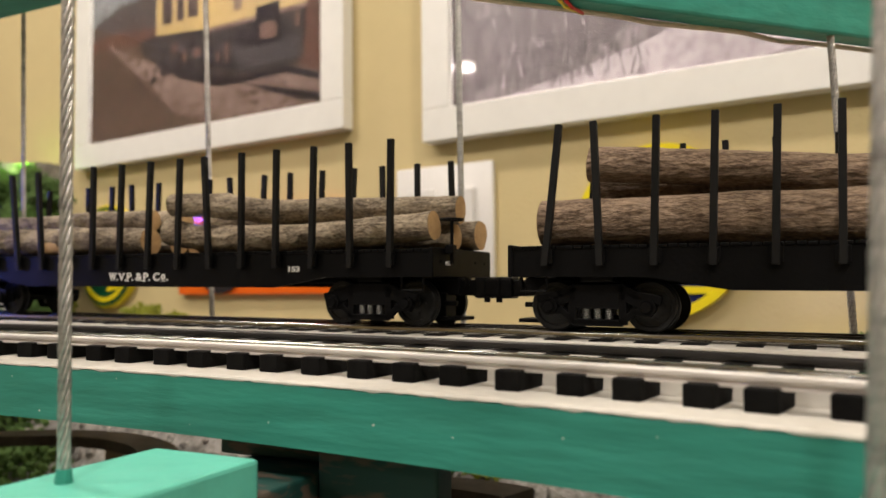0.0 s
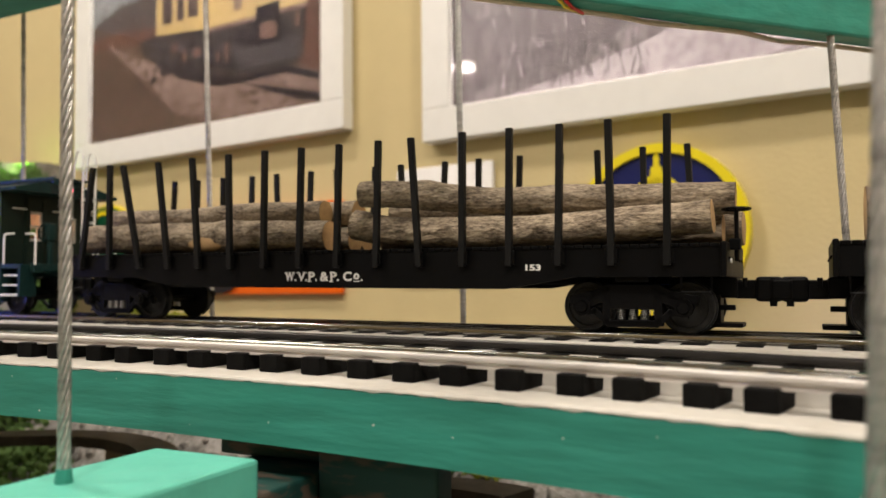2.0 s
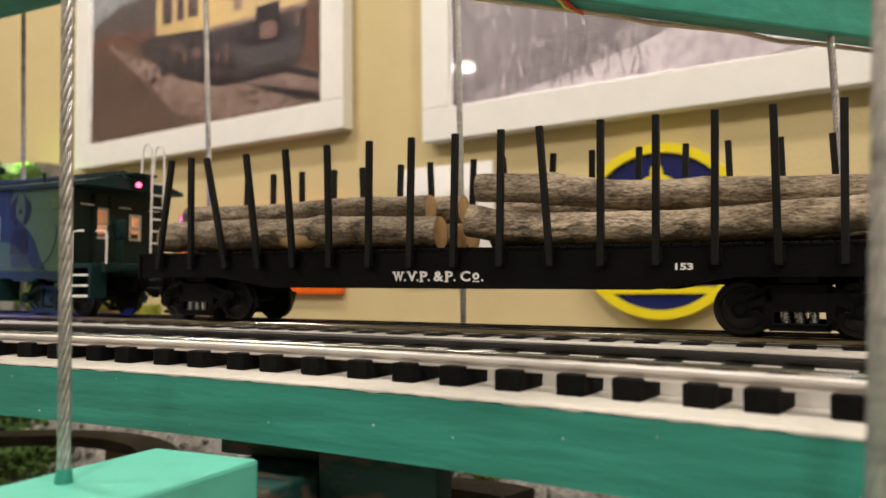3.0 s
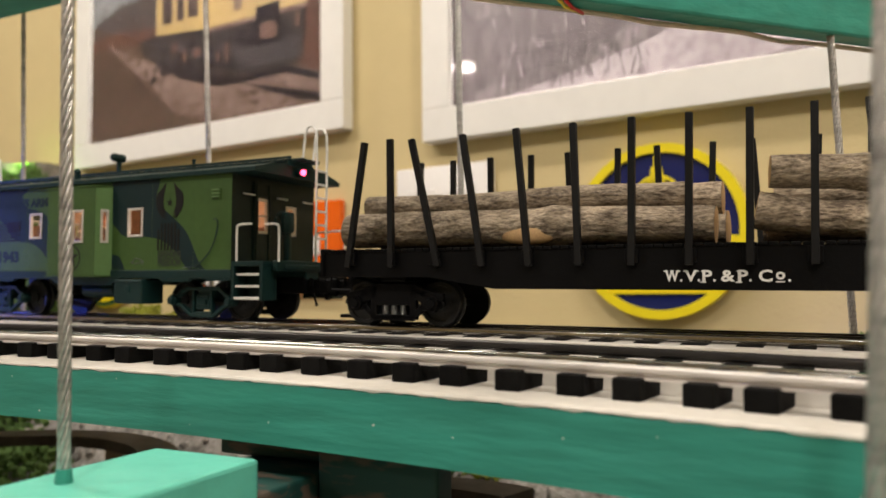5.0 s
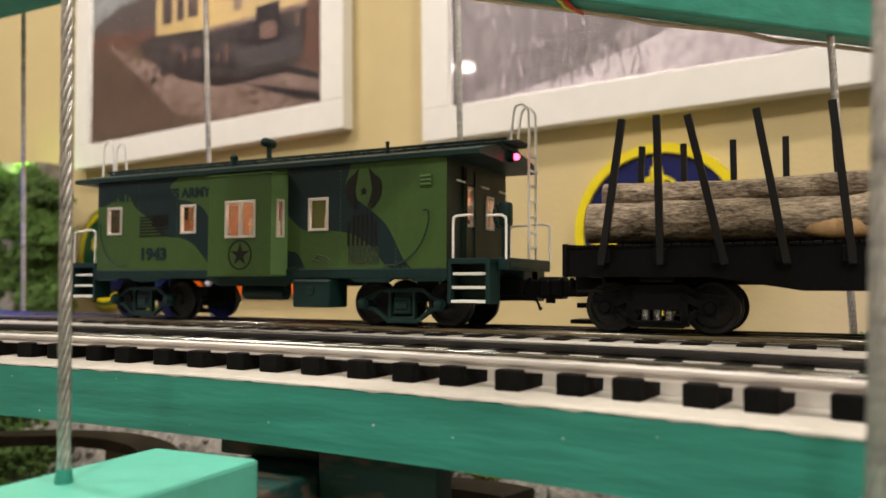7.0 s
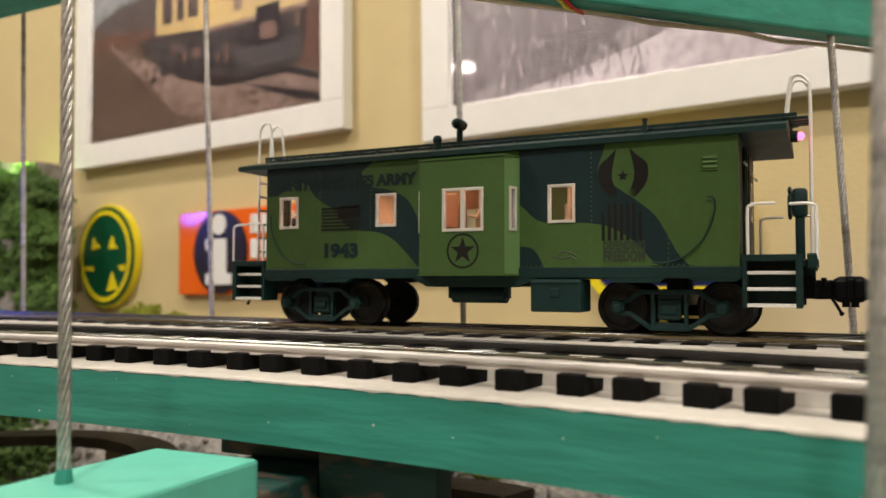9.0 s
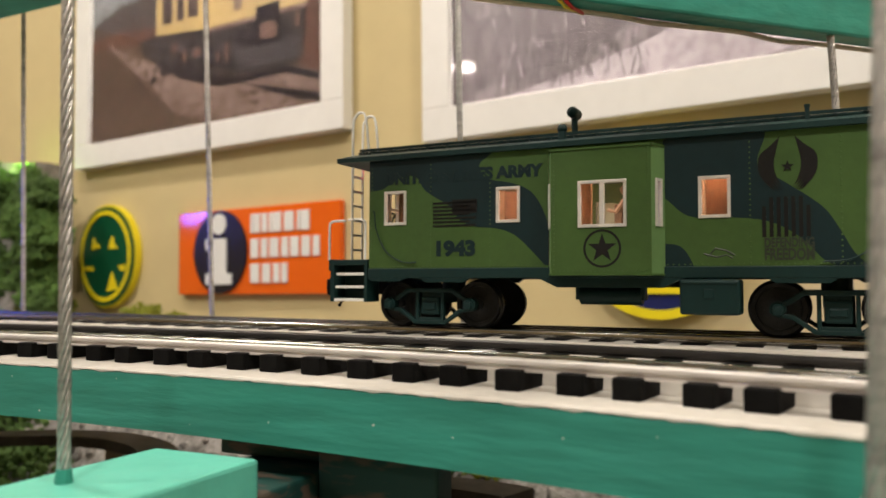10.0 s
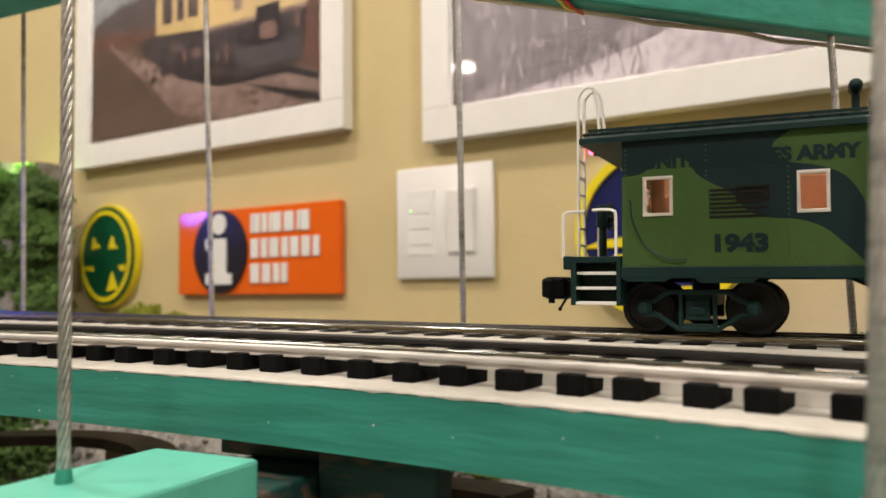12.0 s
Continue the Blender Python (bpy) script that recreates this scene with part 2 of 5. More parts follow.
LOOP_X, LOOP_Y, LOOP_R = -0.15, -1.181, 1.10   # the near track keeps to an arc


def on_loop(x, off=0.0, lift=0.0):
    """A pose on the near track at x along the train's line; off: outwards."""
    ang = math.asin((x - LOOP_X) / LOOP_R)
    r = LOOP_R + off
    px, py = LOOP_X + r * math.sin(ang), LOOP_Y + r * math.cos(ang)
    return pose(px, py, Z0 + GRADE * px + lift, 0, math.degrees(-GRADE), -math.degrees(ang))


# ---- the room ----
def slab(name, a0, a1, n0, n1, z0, z1, material, label, category):
    bm = box(bmesh.new(), a0, a1, n0, n1, z0, z1)
    ob = part(name, bm, material, None, at=ROOM)
    return tagged(ob, label, category, kind="structure")


slab("wall_north", -3.2, 2.4, WALL_N, WALL_N + 0.12, -1.3, 1.2, M_WALL, "smooth wall painted warm pale yellow", "wall")
slab("wall_south", -3.2, 2.4, -3.72, -3.6, -1.3, 1.2, M_WALL, "plain pale yellow wall behind the camera", "wall")
slab("wall_west", -3.32, -3.2, -3.6, WALL_N, -1.3, 1.2, M_WALL, "plain pale yellow side wall", "wall")
slab("wall_east", 2.4, 2.52, -3.6, WALL_N, -1.3, 1.2, M_WALL, "plain pale yellow side wall", "wall")
slab("ceiling", -3.2, 2.4, -3.6, WALL_N, 1.2, 1.3, M_CEIL, "white painted ceiling with round lamps", "ceiling")
slab("floor", -3.2, 2.4, -3.6, WALL_N, -1.4, -1.3, M_FLOOR, "dark carpeted floor", "floor")
M_DISC = glow("lamp_disc", (1.0, 0.86, 0.68), 12.0)
for a, n in LAMPS:
    fixture = thing("ceiling_lamp", "round white recessed ceiling lamp, lit", "ceiling lamp", "recessed ceiling lamps", ROOM @ pose(a, n, 1.2))
    part("trim_ring", ring_plate(bmesh.new(), 0, 0, 0.07, 0.09, 0.008, m=pose(0, 0, 0, 90, 0, 0)), M_FRAME, fixture)
    bm = bmesh.new()
    rod(bm, (0, 0, -0.012), (0, 0, -0.001), 0.056, 24)
    part("diffuser", bm, M_DISC, fixture)
    # the lamp's own light leaves just under the diffuser

# ---- the hanging bridge ----
DECK_X0, DECK_X1 = -0.98, 0.72
deck = thing("hanging_bridge_deck", "teal painted plywood bridge deck with white top, hung from cables", "bridge deck")


def deck_front(x):
    return LOOP_Y + math.sqrt((LOOP_R - 0.041) ** 2 - (x - LOOP_X) ** 2)


def deck_sheet(z_top, z_bot, inset, y_back, wobble=0.0, step=0.004):
    bm = bmesh.new()
    rows = []
    n = round((DECK_X1 - DECK_X0) / step)
    for i in range(n + 1):
        x = DECK_X0 + (DECK_X1 - DECK_X0) * i / n
        w = wobble * noise.noise((x * 160, 3.1, 0)) + 0.7 * wobble * noise.noise((x * 420, 1.7, 5))
        z = Z0 + GRADE * x
        y = deck_front(x) + inset
        rows.append([bm.verts.new(p) for p in ((x, y, z + z_bot + w), (x, y, z + z_top - 0.0006), (x, y + 0.0007, z + z_top), (x, y_back, z + z_top), (x, y_back, z + z_bot))])
    for a, b in zip(rows, rows[1:]):
        for k in range(5):
            bm.faces.new((a[k], a[(k + 1) % 5], b[(k + 1) % 5], b[k]))
    bm.faces.new(rows[0])
    bm.faces.new(rows[-1][::-1])
    return bm


part("deck_board", deck_sheet(-0.0112, -0.0293, 0.0, 0.085), M_TEAL, deck, "teal painted plywood edge", soft=True)
part("deck_top", deck_sheet(-0.0103, -0.0114, -0.0002, 0.0852, 0.0005, 0.0016), M_WHITE, deck, "brushed white paint with a ragged edge")
bm = bmesh.new()
for i in range(34):
    x = DECK_X0 + 0.3 + i * 0.03 + random.uniform(-0.013, 0.013)
    y = deck_front(x)
    ball(bm, (x, y, Z0 + GRADE * x - random.uniform(0.0125, 0.027)), random.uniform(0.00015, 0.00045), 1, 1, 0.4, 1)
tagged(part("paint_drops", bm, M_WHITE, deck, "small white paint drops"), kind="stuff")
BEAMS = [-0.8, -0.6295, -0.118, 0.0525, 0.223, 0.3935, 0.564]
for x in BEAMS:
    front = max(-0.235, deck_front(x) - 0.105)
    z = Z0 + GRADE * x - 0.0295
    back = deck_front(x) - 0.0155
    part("cross_beam", box(bmesh.new(), x - 0.019, x + 0.0185, front, back, z - 0.038, z, 0.0012), M_MINT, deck, "lighter mint painted beam end")
    # the tail is darker and lower to give the deck's shadow on the beam
    part("beam_tail", box(bmesh.new(), x - 0.018, x + 0.0175, back, -0.045, z - 0.036, z - 0.010, 0.001), M_TEAL_DARK, deck, "beam with patchy teal paint, the deck's shade put into its colour")
    # a worn board stands under the deck beside each beam, shade in its colour
    y = deck_front(x) + 0.012
    part("bearer_board", box(bmesh.new(), x + 0.018, x + 0.058, y, y + 0.010, z - 0.046, z - 0.0004, 0.001), M_TEAL_DARK, deck, "wood with patchy teal paint, shade under the deck in its colour")
    part("bearer_board", box(bmesh.new(), x - 0.20, x - 0.118, y + 0.03, y + 0.040, z - 0.0075, z - 0.0004, 0.001), M_TEAL_DARK, deck, "wood with patchy teal paint, shade under the deck in its colour")


CABLE_R, CABLE_LEN = 0.0016, 0.33


def strand_mesh(pitch=0.023):
    strand = CABLE_R * 0.31
    steps = int(CABLE_LEN / 0.0014)
    pts = []
    for i in range(steps + 1):
        z = CABLE_LEN * i / steps
        ang = z / pitch * math.tau
        pts.append((math.cos(ang) * (CABLE_R - strand), math.sin(ang) * (CABLE_R - strand), z))
    return mesh_of("strand", tube(bmesh.new(), pts, strand, 6), M_CABLE, True, 60)


STRAND = strand_mesh()
CORE = mesh_of("core", rod(bmesh.new(), (0, 0, 0), (0, 0, CABLE_LEN), CABLE_R * 0.45, 8), M_CABLE_CORE)


def cable(p, q, label):
    p, q = Vector(p), Vector(q)
    up = (q - p).normalized()
    ob = thing("steel_cable", label, "cable", "bridge cables", Matrix.Translation(p) @ up.to_track_quat("Z", "Y").to_matrix().to_4x4())
    part("core", CORE, None, ob)
    for k in range(6):
        part("strand", STRAND, None, ob, at=pose(0, 0, 0, 0, 0, k * 60))
    return ob


# back row, front row: foot and a point higher up
for p, q in (((-0.4635, 0.055, 1.262), (-0.4700, 0.055, 1.5)), ((-0.2919, 0.055, 1.259), (-0.2998, 0.055, 1.48)), ((-0.1264, 0.055, 1.257), (-0.1280, 0.055, 1.45)), ((0.0502, 0.055, 1.252), (0.0444, 0.055, 1.4055)), ((0.223, 0.055, 1.249), (0.221, 0.055, 1.4))):
    cable(p, q, "thin twisted steel cable behind the train, zinc grey")
for p, q in (((-0.1249, -0.178, 1.2505), (-0.1262, -0.178, 1.3715)), ((0.0425, -0.178, 1.2485), (0.0468, -0.178, 1.3415))):
    cable(p, q, "twisted steel cable held in the beam end, zinc grey")
bm = bmesh.new()
rod(bm, (-0.1249, -0.178, 1.2545), (-0.1249, -0.178, 1.2585), 0.0022, 12, 0.0017)
part("cable_collar", bm, M_TEAL, deck, "teal paint pooled round the cable")

# upper boards
upper = thing("upper_shelf", "dark teal painted shelf board hung above the bridge", "shelf")
bm = box(bmesh.new(), -1.0, -0.412, -0.10, 0.0545, 1.4996, 1.519, 0.001)
part("shelf_board", bm, M_TEAL, upper)
fascia = thing("upper_fascia", "teal painted curved fascia board with pale lamp strip below", "board")
direction = math.degrees(math.atan2(0.105, 0.102))
fas = pose(-0.036, -0.032, 1.405, 0, 0, direction)
bm = box(bmesh.new(), -0.16, 0.30, 0.0, 0.0105, 0.0, 0.062, 0.0012, fas)
part("fascia_board", bm, M_TEAL, fascia)
bm = bmesh.new()
pts = smooth_line([(-0.15, 0.011, -0.001), (0.0, 0.0095, -0.0004), (0.035, 0.010, -0.0012), (0.075, 0.0095, -0.0006), (0.10, 0.0112, -0.0016), (0.13, 0.011, -0.0008), (0.28, 0.011, -0.001)], 6)
for a, b in zip(pts, pts[1:]):
    rod(bm, fas @ a, fas @ b, 0.0011, 6)
part("lamp_strip", bm, M_STRIP, fascia, "pale flexible strip under the board")
for k, (col, dx) in enumerate((((0.55, 0.02, 0.02), 0.0), ((0.75, 0.55, 0.03), -0.003))):
    bm = tube(bmesh.new(), [fas @ Vector(p) for p in ((-0.03 + dx, 0.006, 0.004), (-0.012 + dx, -0.001, 0.0005), (-0.004 + dx, 0.004, -0.0018), (0.004, 0.010, -0.001))], 0.0007, 6)
    part("wire", bm, mat("red_wire" if k == 0 else "yellow_wire", col, 0.4), fascia, "red insulated wire" if k == 0 else "yellow insulated wire")


# ---- tracks ----
def rail_mesh(at, off, x0, x1, w, z0, z1, head):
    """A rail along a line: rounded head, thin web, foot."""
    bm = bmesh.new()
    rows = []
    n = 150
    half = [(w * 1.5, z0), (w * 1.5, z0 + 0.0004), (w * 0.45, z0 + 0.0008), (w * 0.45, z1 - head - 0.0003), (w, z1 - head), (w, z1 - 0.0006), (w * 0.85, z1 - 0.0002), (w * 0.55, z1)]
    prof = [(-y, z) for y, z in half] + half[::-1]
    for i in range(n + 1):
        m = at(x0 + (x1 - x0) * i / n)
        rows.append([bm.verts.new(m @ Vector((0, off + y, z))) for y, z in prof])
    k = len(prof)
    for a, b in zip(rows, rows[1:]):
        for j in range(k):
            bm.faces.new((a[j], a[(j + 1) % k], b[(j + 1) % k], b[j]))
    bm.faces.new(rows[0])
    bm.faces.new(rows[-1][::-1])
    return bm


def tie_mesh(length, width=0.0088, high=0.006):
    bm = box(bmesh.new(), -width / 2, width / 2, -length / 2, length / 2, -0.0103, -0.0103 + high, 0.0005)
    return mesh_of("tie", bm, M_TIE)


track_far = thing("train_track", "three-rail model railway track on black ties, steel rails", "track")
track_near = thing("empty_track", "curved empty three-rail track on black ties, polished rails", "track")
TIE_FAR = tie_mesh(0.054, 0.0088, 0.0077)
bm = box(bmesh.new(), -0.0037, 0.0037, -0.0225, -0.0070, -0.0103, -0.0048, 0.0005)
box(bm, -0.0037, 0.0037, -0.0071, 0.0225, -0.0103, -0.0031, 0.0004)
TIE_NEAR = mesh_of("tie", bm, M_TIE)
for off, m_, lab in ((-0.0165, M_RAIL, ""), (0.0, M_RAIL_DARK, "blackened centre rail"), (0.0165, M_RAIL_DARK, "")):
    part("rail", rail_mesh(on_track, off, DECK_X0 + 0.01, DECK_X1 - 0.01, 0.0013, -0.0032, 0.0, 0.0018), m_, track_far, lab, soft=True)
for off, m_, lab, top in ((-0.0165, M_RAIL_BRIGHT, "polished front rail, its bright reflection put into the colour", -0.0020), (0.0, M_RAIL, "", -0.0023), (0.0165, M_RAIL_DARK, "dark rear rail", -0.0004)):
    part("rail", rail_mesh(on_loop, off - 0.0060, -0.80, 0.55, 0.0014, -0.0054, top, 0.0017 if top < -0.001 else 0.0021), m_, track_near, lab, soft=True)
# white painted strip that lifts the train's track
def bed_strip(at, x0, x1, y0, y1, top):
    bm = bmesh.new()
    rows = []
    for i in range(101):
        m = at(x0 + (x1 - x0) * i / 100)
        rows.append([bm.verts.new(m @ Vector(p)) for p in ((0, y0 - 0.0006, -0.0101), (0, y0, top), (0, y1, top), (0, y1 + 0.0006, -0.0101))])
    for a, b in zip(rows, rows[1:]):
        for k in range(4):
            bm.faces.new((a[k], a[(k + 1) % 4], b[(k + 1) % 4], b[k]))
    bm.faces.new(rows[0])
    bm.faces.new(rows[-1][::-1])
    part("track_bed", bm, M_WHITE, deck, "white painted strip under the track")


bed_strip(on_track, DECK_X0 + 0.002, DECK_X1 - 0.002, -0.0365, 0.0365, -0.0031)
bed_strip(on_loop, -0.79, 0.54, -0.0120, 0.0150, -0.0034)
x = -0.96
while x < 0.70:
    part("tie", TIE_FAR, None, track_far, at=on_track(x + random.uniform(-0.0006, 0.0006)) @ pose(0, 0, 0, 0, 0, random.uniform(-1.5, 1.5)))
    x += 0.0168
# the near ties lie unevenly where they were nailed down by hand
NEAR_TIES = [-0.2350, -0.2184, -0.1996, -0.1835, -0.1659, -0.1498, -0.1330, -0.1191, -0.1023, -0.0851, -0.0684, -0.0520, -0.0348, -0.0173, -0.0019, 0.0160, 0.0301, 0.0473]
NEAR_TIES += [-0.2350 - 0.0170 * k for k in range(1, 33)] + [0.0473 + 0.0168 * k for k in range(1, 30)]
for x in NEAR_TIES:
    part("tie", TIE_NEAR, None, track_near, at=on_loop(x, random.uniform(-0.0006, 0.0006) - 0.0050) @ pose(0, 0, 0, 0, 0, random.uniform(-2, 2)))


# ---- rolling stock; lengths in millimetres ----
MM = Matrix.Scale(0.001, 4)
MOVERS = []     # (thing, offset along the train, which car)
SPINNERS = []


def pmm(name, bm, material, parent, label="", soft=False, at=None):
    bmesh.ops.transform(bm, matrix=MM, verts=bm.verts)
    return part(name, bm, material, parent, label, soft, at)


def bars(bm, pts, y0, y1, w):
    """A flat bar bent in x, z, from y0 to y1."""
    for (xa, za), (xb, zb) in zip(pts, pts[1:]):
        length, ang = math.hypot(xb - xa, zb - za), math.degrees(math.atan2(zb - za, xb - xa))
        box(bm, -length / 2 - w * 0.35, length / 2 + w * 0.35, y0, y1, -w / 2, w / 2, 0.3, pose((xa + xb) / 2, 0, (za + zb) / 2, 0, -ang, 0))


def wheel_profile(bm, side):
    """One wheel turned from its profile, tread and flange, axle along y."""
    prof = [(0, 17.2), (2.6, 17.2), (2.6, 16.2), (5.2, 15.6), (7.3, 15.7), (7.5, 16.5), (9.0, 16.6), (9.4, 16.3), (9.5, 13.6), (10.2, 13.2), (10.2, 12.4), (0, 12.4)]
    seg = 28
    rings = []
    for r, y in prof:
        rings.append([bm.verts.new((r * math.cos(k * math.tau / seg), -side * y, r * math.sin(k * math.tau / seg))) for k in range(seg)] if r else [bm.verts.new((0, -side * y, 0))])
    for a, b in zip(rings, rings[1:]):
        for k in range(seg):
            j = (k + 1) % seg
            if len(a) == 1:
                bm.faces.new((a[0], b[j], b[k]))
            elif len(b) == 1:
                bm.faces.new((a[k], a[j], b[0]))
            else:
                bm.faces.new((a[k], a[j], b[j], b[k]))


def truck(parent, x, paint, springs):
    base = bmesh.new()
    box(base, -4.5, 4.5, -22, 22, 10, 15.5, 0.6)
    rod(base, (0, 0, 14), (0, 0, 20), 5, 16)
    frame_part = pmm("truck", base, paint, parent, at=pose(x * 0.001, 0, 0))
    for side in (1, -1):
        ya, yb = -side * 21.5, -side * 24.0
        bm = bmesh.new()
        if springs:
            bars(bm, [(-22, 12.2), (-14, 14.0), (-9, 16.2), (9, 16.2), (14, 14.0), (22, 12.2)], ya, yb, 3.2)
            bars(bm, [(-19, 7.4), (-13.5, 8.0), (-8.5, 3.6), (8.5, 3.6), (13.5, 8.0), (19, 7.4)], ya, yb, 2.4)
            bars(bm, [(-9.5, 4), (-9.0, 16)], ya, yb, 3.0)
            bars(bm, [(9.5, 4), (9.0, 16)], ya, yb, 3.0)
            box(bm, -8, 8, ya, yb, 8.8, 15.5, 0.4)
            bars(bm, [(-15.5, 11.5), (-9.5, 13.8)], ya, yb, 4.0)
            bars(bm, [(15.5, 11.5), (9.5, 13.8)], ya, yb, 4.0)
            box(bm, -8, 8, ya * 0.98, yb, 3.0, 5.0, 0.3)
        else:
            bars(bm, [(-19, 10.2), (-14, 12.4), (-10, 15.2), (10, 15.2), (14, 12.4), (19, 10.2)], ya, yb, 1.8)
            bars(bm, [(-18.5, 7.8), (-13.5, 7.0), (-6.5, 2.2), (6.5, 2.2), (13.5, 7.0), (18.5, 7.8)], ya, yb, 1.6)
            box(bm, -6.4, -5.0, ya, yb, 2.6, 15.2, 0.3)
            box(bm, 5.0, 6.4, ya, yb, 2.6, 15.2, 0.3)
            box(bm, -4.2, 4.2, ya, yb * 0.985, 5.2, 12.6, 0.8)
            box(bm, -2.8, 2.8, ya, yb * 1.02, 7.4, 10.2, 0.5)
            box(bm, -5.2, 5.2, ya * 0.97, yb * 0.99, 2.4, 4.2, 0.3)
        pmm("side_frame", bm, paint, frame_part)
        for ax in (-18.1, 18.1):
            bm = bmesh.new()
            rod(bm, (ax, ya, 9.6), (ax, -side * 25.2, 9.6), 3.3 if springs else 2.7, 14)
            rod(bm, (ax, -side * 25.2, 9.6), (ax, -side * 26.2, 9.6), 2.4, 12, 1.9)
            if not springs:
                box(bm, ax - 1.5, ax + 1.5, -side * 25.6, -side * 26.8, 7.6, 10.6, 0.4)
            pmm("journal_box", bm, paint, frame_part, soft=True)
        if springs:
            for sx in (-4.2, 0, 4.2):
                bm = bmesh.new()
                pts = [(sx + 1.35 * math.cos(i * 0.7), -side * 22.2 + 1.35 * math.sin(i * 0.7), 4.6 + i * 0.105) for i in range(44)]
                tube(bm, pts, 0.38, 5)
                pmm("spring", bm, M_SPRING, frame_part, "bright coil spring", soft=True)
    for ax in (-18.1, 18.1):
        bm = bmesh.new()
        wheel_profile(bm, 1)
        wheel_profile(bm, -1)
        rod(bm, (0, -13, 0), (0, 13, 0), 1.6, 10)
        for k in range(5):
            for side in (1, -1):
                rod(bm, (4.6 * math.cos(k * 1.2566), -side * 15.4, 4.6 * math.sin(k * 1.2566)), (4.6 * math.cos(k * 1.2566), -side * 16.1, 4.6 * math.sin(k * 1.2566)), 0.6, 6)
        ws = pmm("wheel_set", bm, M_WHEEL, frame_part, "blackened metal wheels on an axle", soft=True, at=pose(ax * 0.001, 0, 0.0096))
        SPINNERS.append((ws, ax * 0.001))
    return frame_part


def coupler(parent, x, sign, foot=True, paint=M_BLACK):
    """Draft box, shank, knuckle head, uncoupling pin and the foot plate below."""
    def span(bm, a, b, y0, y1, z0, z1, bevel=0.4):
        box(bm, x + sign * a, x + sign * b, y0, y1, z0, z1, bevel)

    bm = bmesh.new()
    span(bm, -22, 1, -6.5, 6.5, 13.0, 20.4, 0.5)
    span(bm, 0, 10, -3.8, 3.8, 12.8, 19.6, 0.6)
    body = pmm("coupler", bm, paint, parent, "black knuckle coupler")
    bm = bmesh.new()
    span(bm, 7, 16, -5.6, 4.6, 11.8, 20.8, 1.3)
    span(bm, 12, 17, -6.4, -2.0, 12.4, 20.2, 1.2)
    rod(bm, (x + sign * 13, -4.6, 10.2), (x + sign * 13, -4.6, 20.2), 1.3, 10)
    rod(bm, (x + sign * 3.5, -4.4, 17), (x + sign * 3.5, -4.4, 20.4), 0.9, 8)
    pmm("knuckle", bm, paint, body)
    bm = bmesh.new()
    if foot:
        span(bm, -9, -4.5, -8.0, 2.0, 3.6, 14.0, 0.4)
        span(bm, -14, 3.0, -9.0, 5.0, 2.4, 4.0, 0.4)
        span(bm, -5, 0.5, -8.4, -6.2, 8.6, 10.6, 0.3)
        pmm("foot_plate", bm, paint, body)
        return
    bm = bmesh.new()
    tube(bm, [(x + sign * 6, -5.5, 13), (x + sign * 7.2, -6.5, 11), (x + sign * 8.6, -7.0, 8.4)], 0.55, 6)
    ball(bm, (x + sign * 8.8, -7.1, 8.0), 0.9, 1)
    pmm("lift_pin", bm, paint, body)


def road_name(car, at):
    """The road's letters one by one, with slab serifs; the last o is small, raised and underlined."""
    letters = ((0, "W", -17.9, 4.6), (0, ".", -14.8, 0.8), (0, "V", -11.6, 4.1), (0, ".", -9.0, 0.8), (0, "P", -6.4, 3.2), (0, ".", -3.9, 0.8), (0, "&", 0.3, 4.4),
               (0, "P", 5.0, 3.2), (0, ".", 7.5, 0.8), (0, "C", 12.2, 4.2), (1, "o", 16.7, 2.8), (0, ".", 19.4, 0.8))
    for small, ch, x, w in letters:
        lettering("letter", ch, 0.0050 if small else 0.0054, M_LETTER, car, at @ pose(0.001 * x, 0, 0.0006 if small else 0.0), 0.001 * w, bold=0.00014)
    bm = bmesh.new()
    for x, z, w in ((-20.0, 1.8, 1.5), (-17.9, 1.8, 1.3), (-15.8, 1.8, 1.5), (-13.3, 1.8, 1.6), (-9.8, 1.8, 1.5), (-7.5, -1.95, 1.9), (-7.7, 1.8, 1.0), (3.9, -1.95, 1.9), (3.7, 1.8, 1.0), (16.7, -1.8, 2.8), (14.1, 1.5, 0.4)):
        box(bm, x - w / 2, x + w / 2, -0.12, 0.05, z - 0.2, z + 0.2)
    pmm("serifs", bm, M_LETTER, car, at=at)


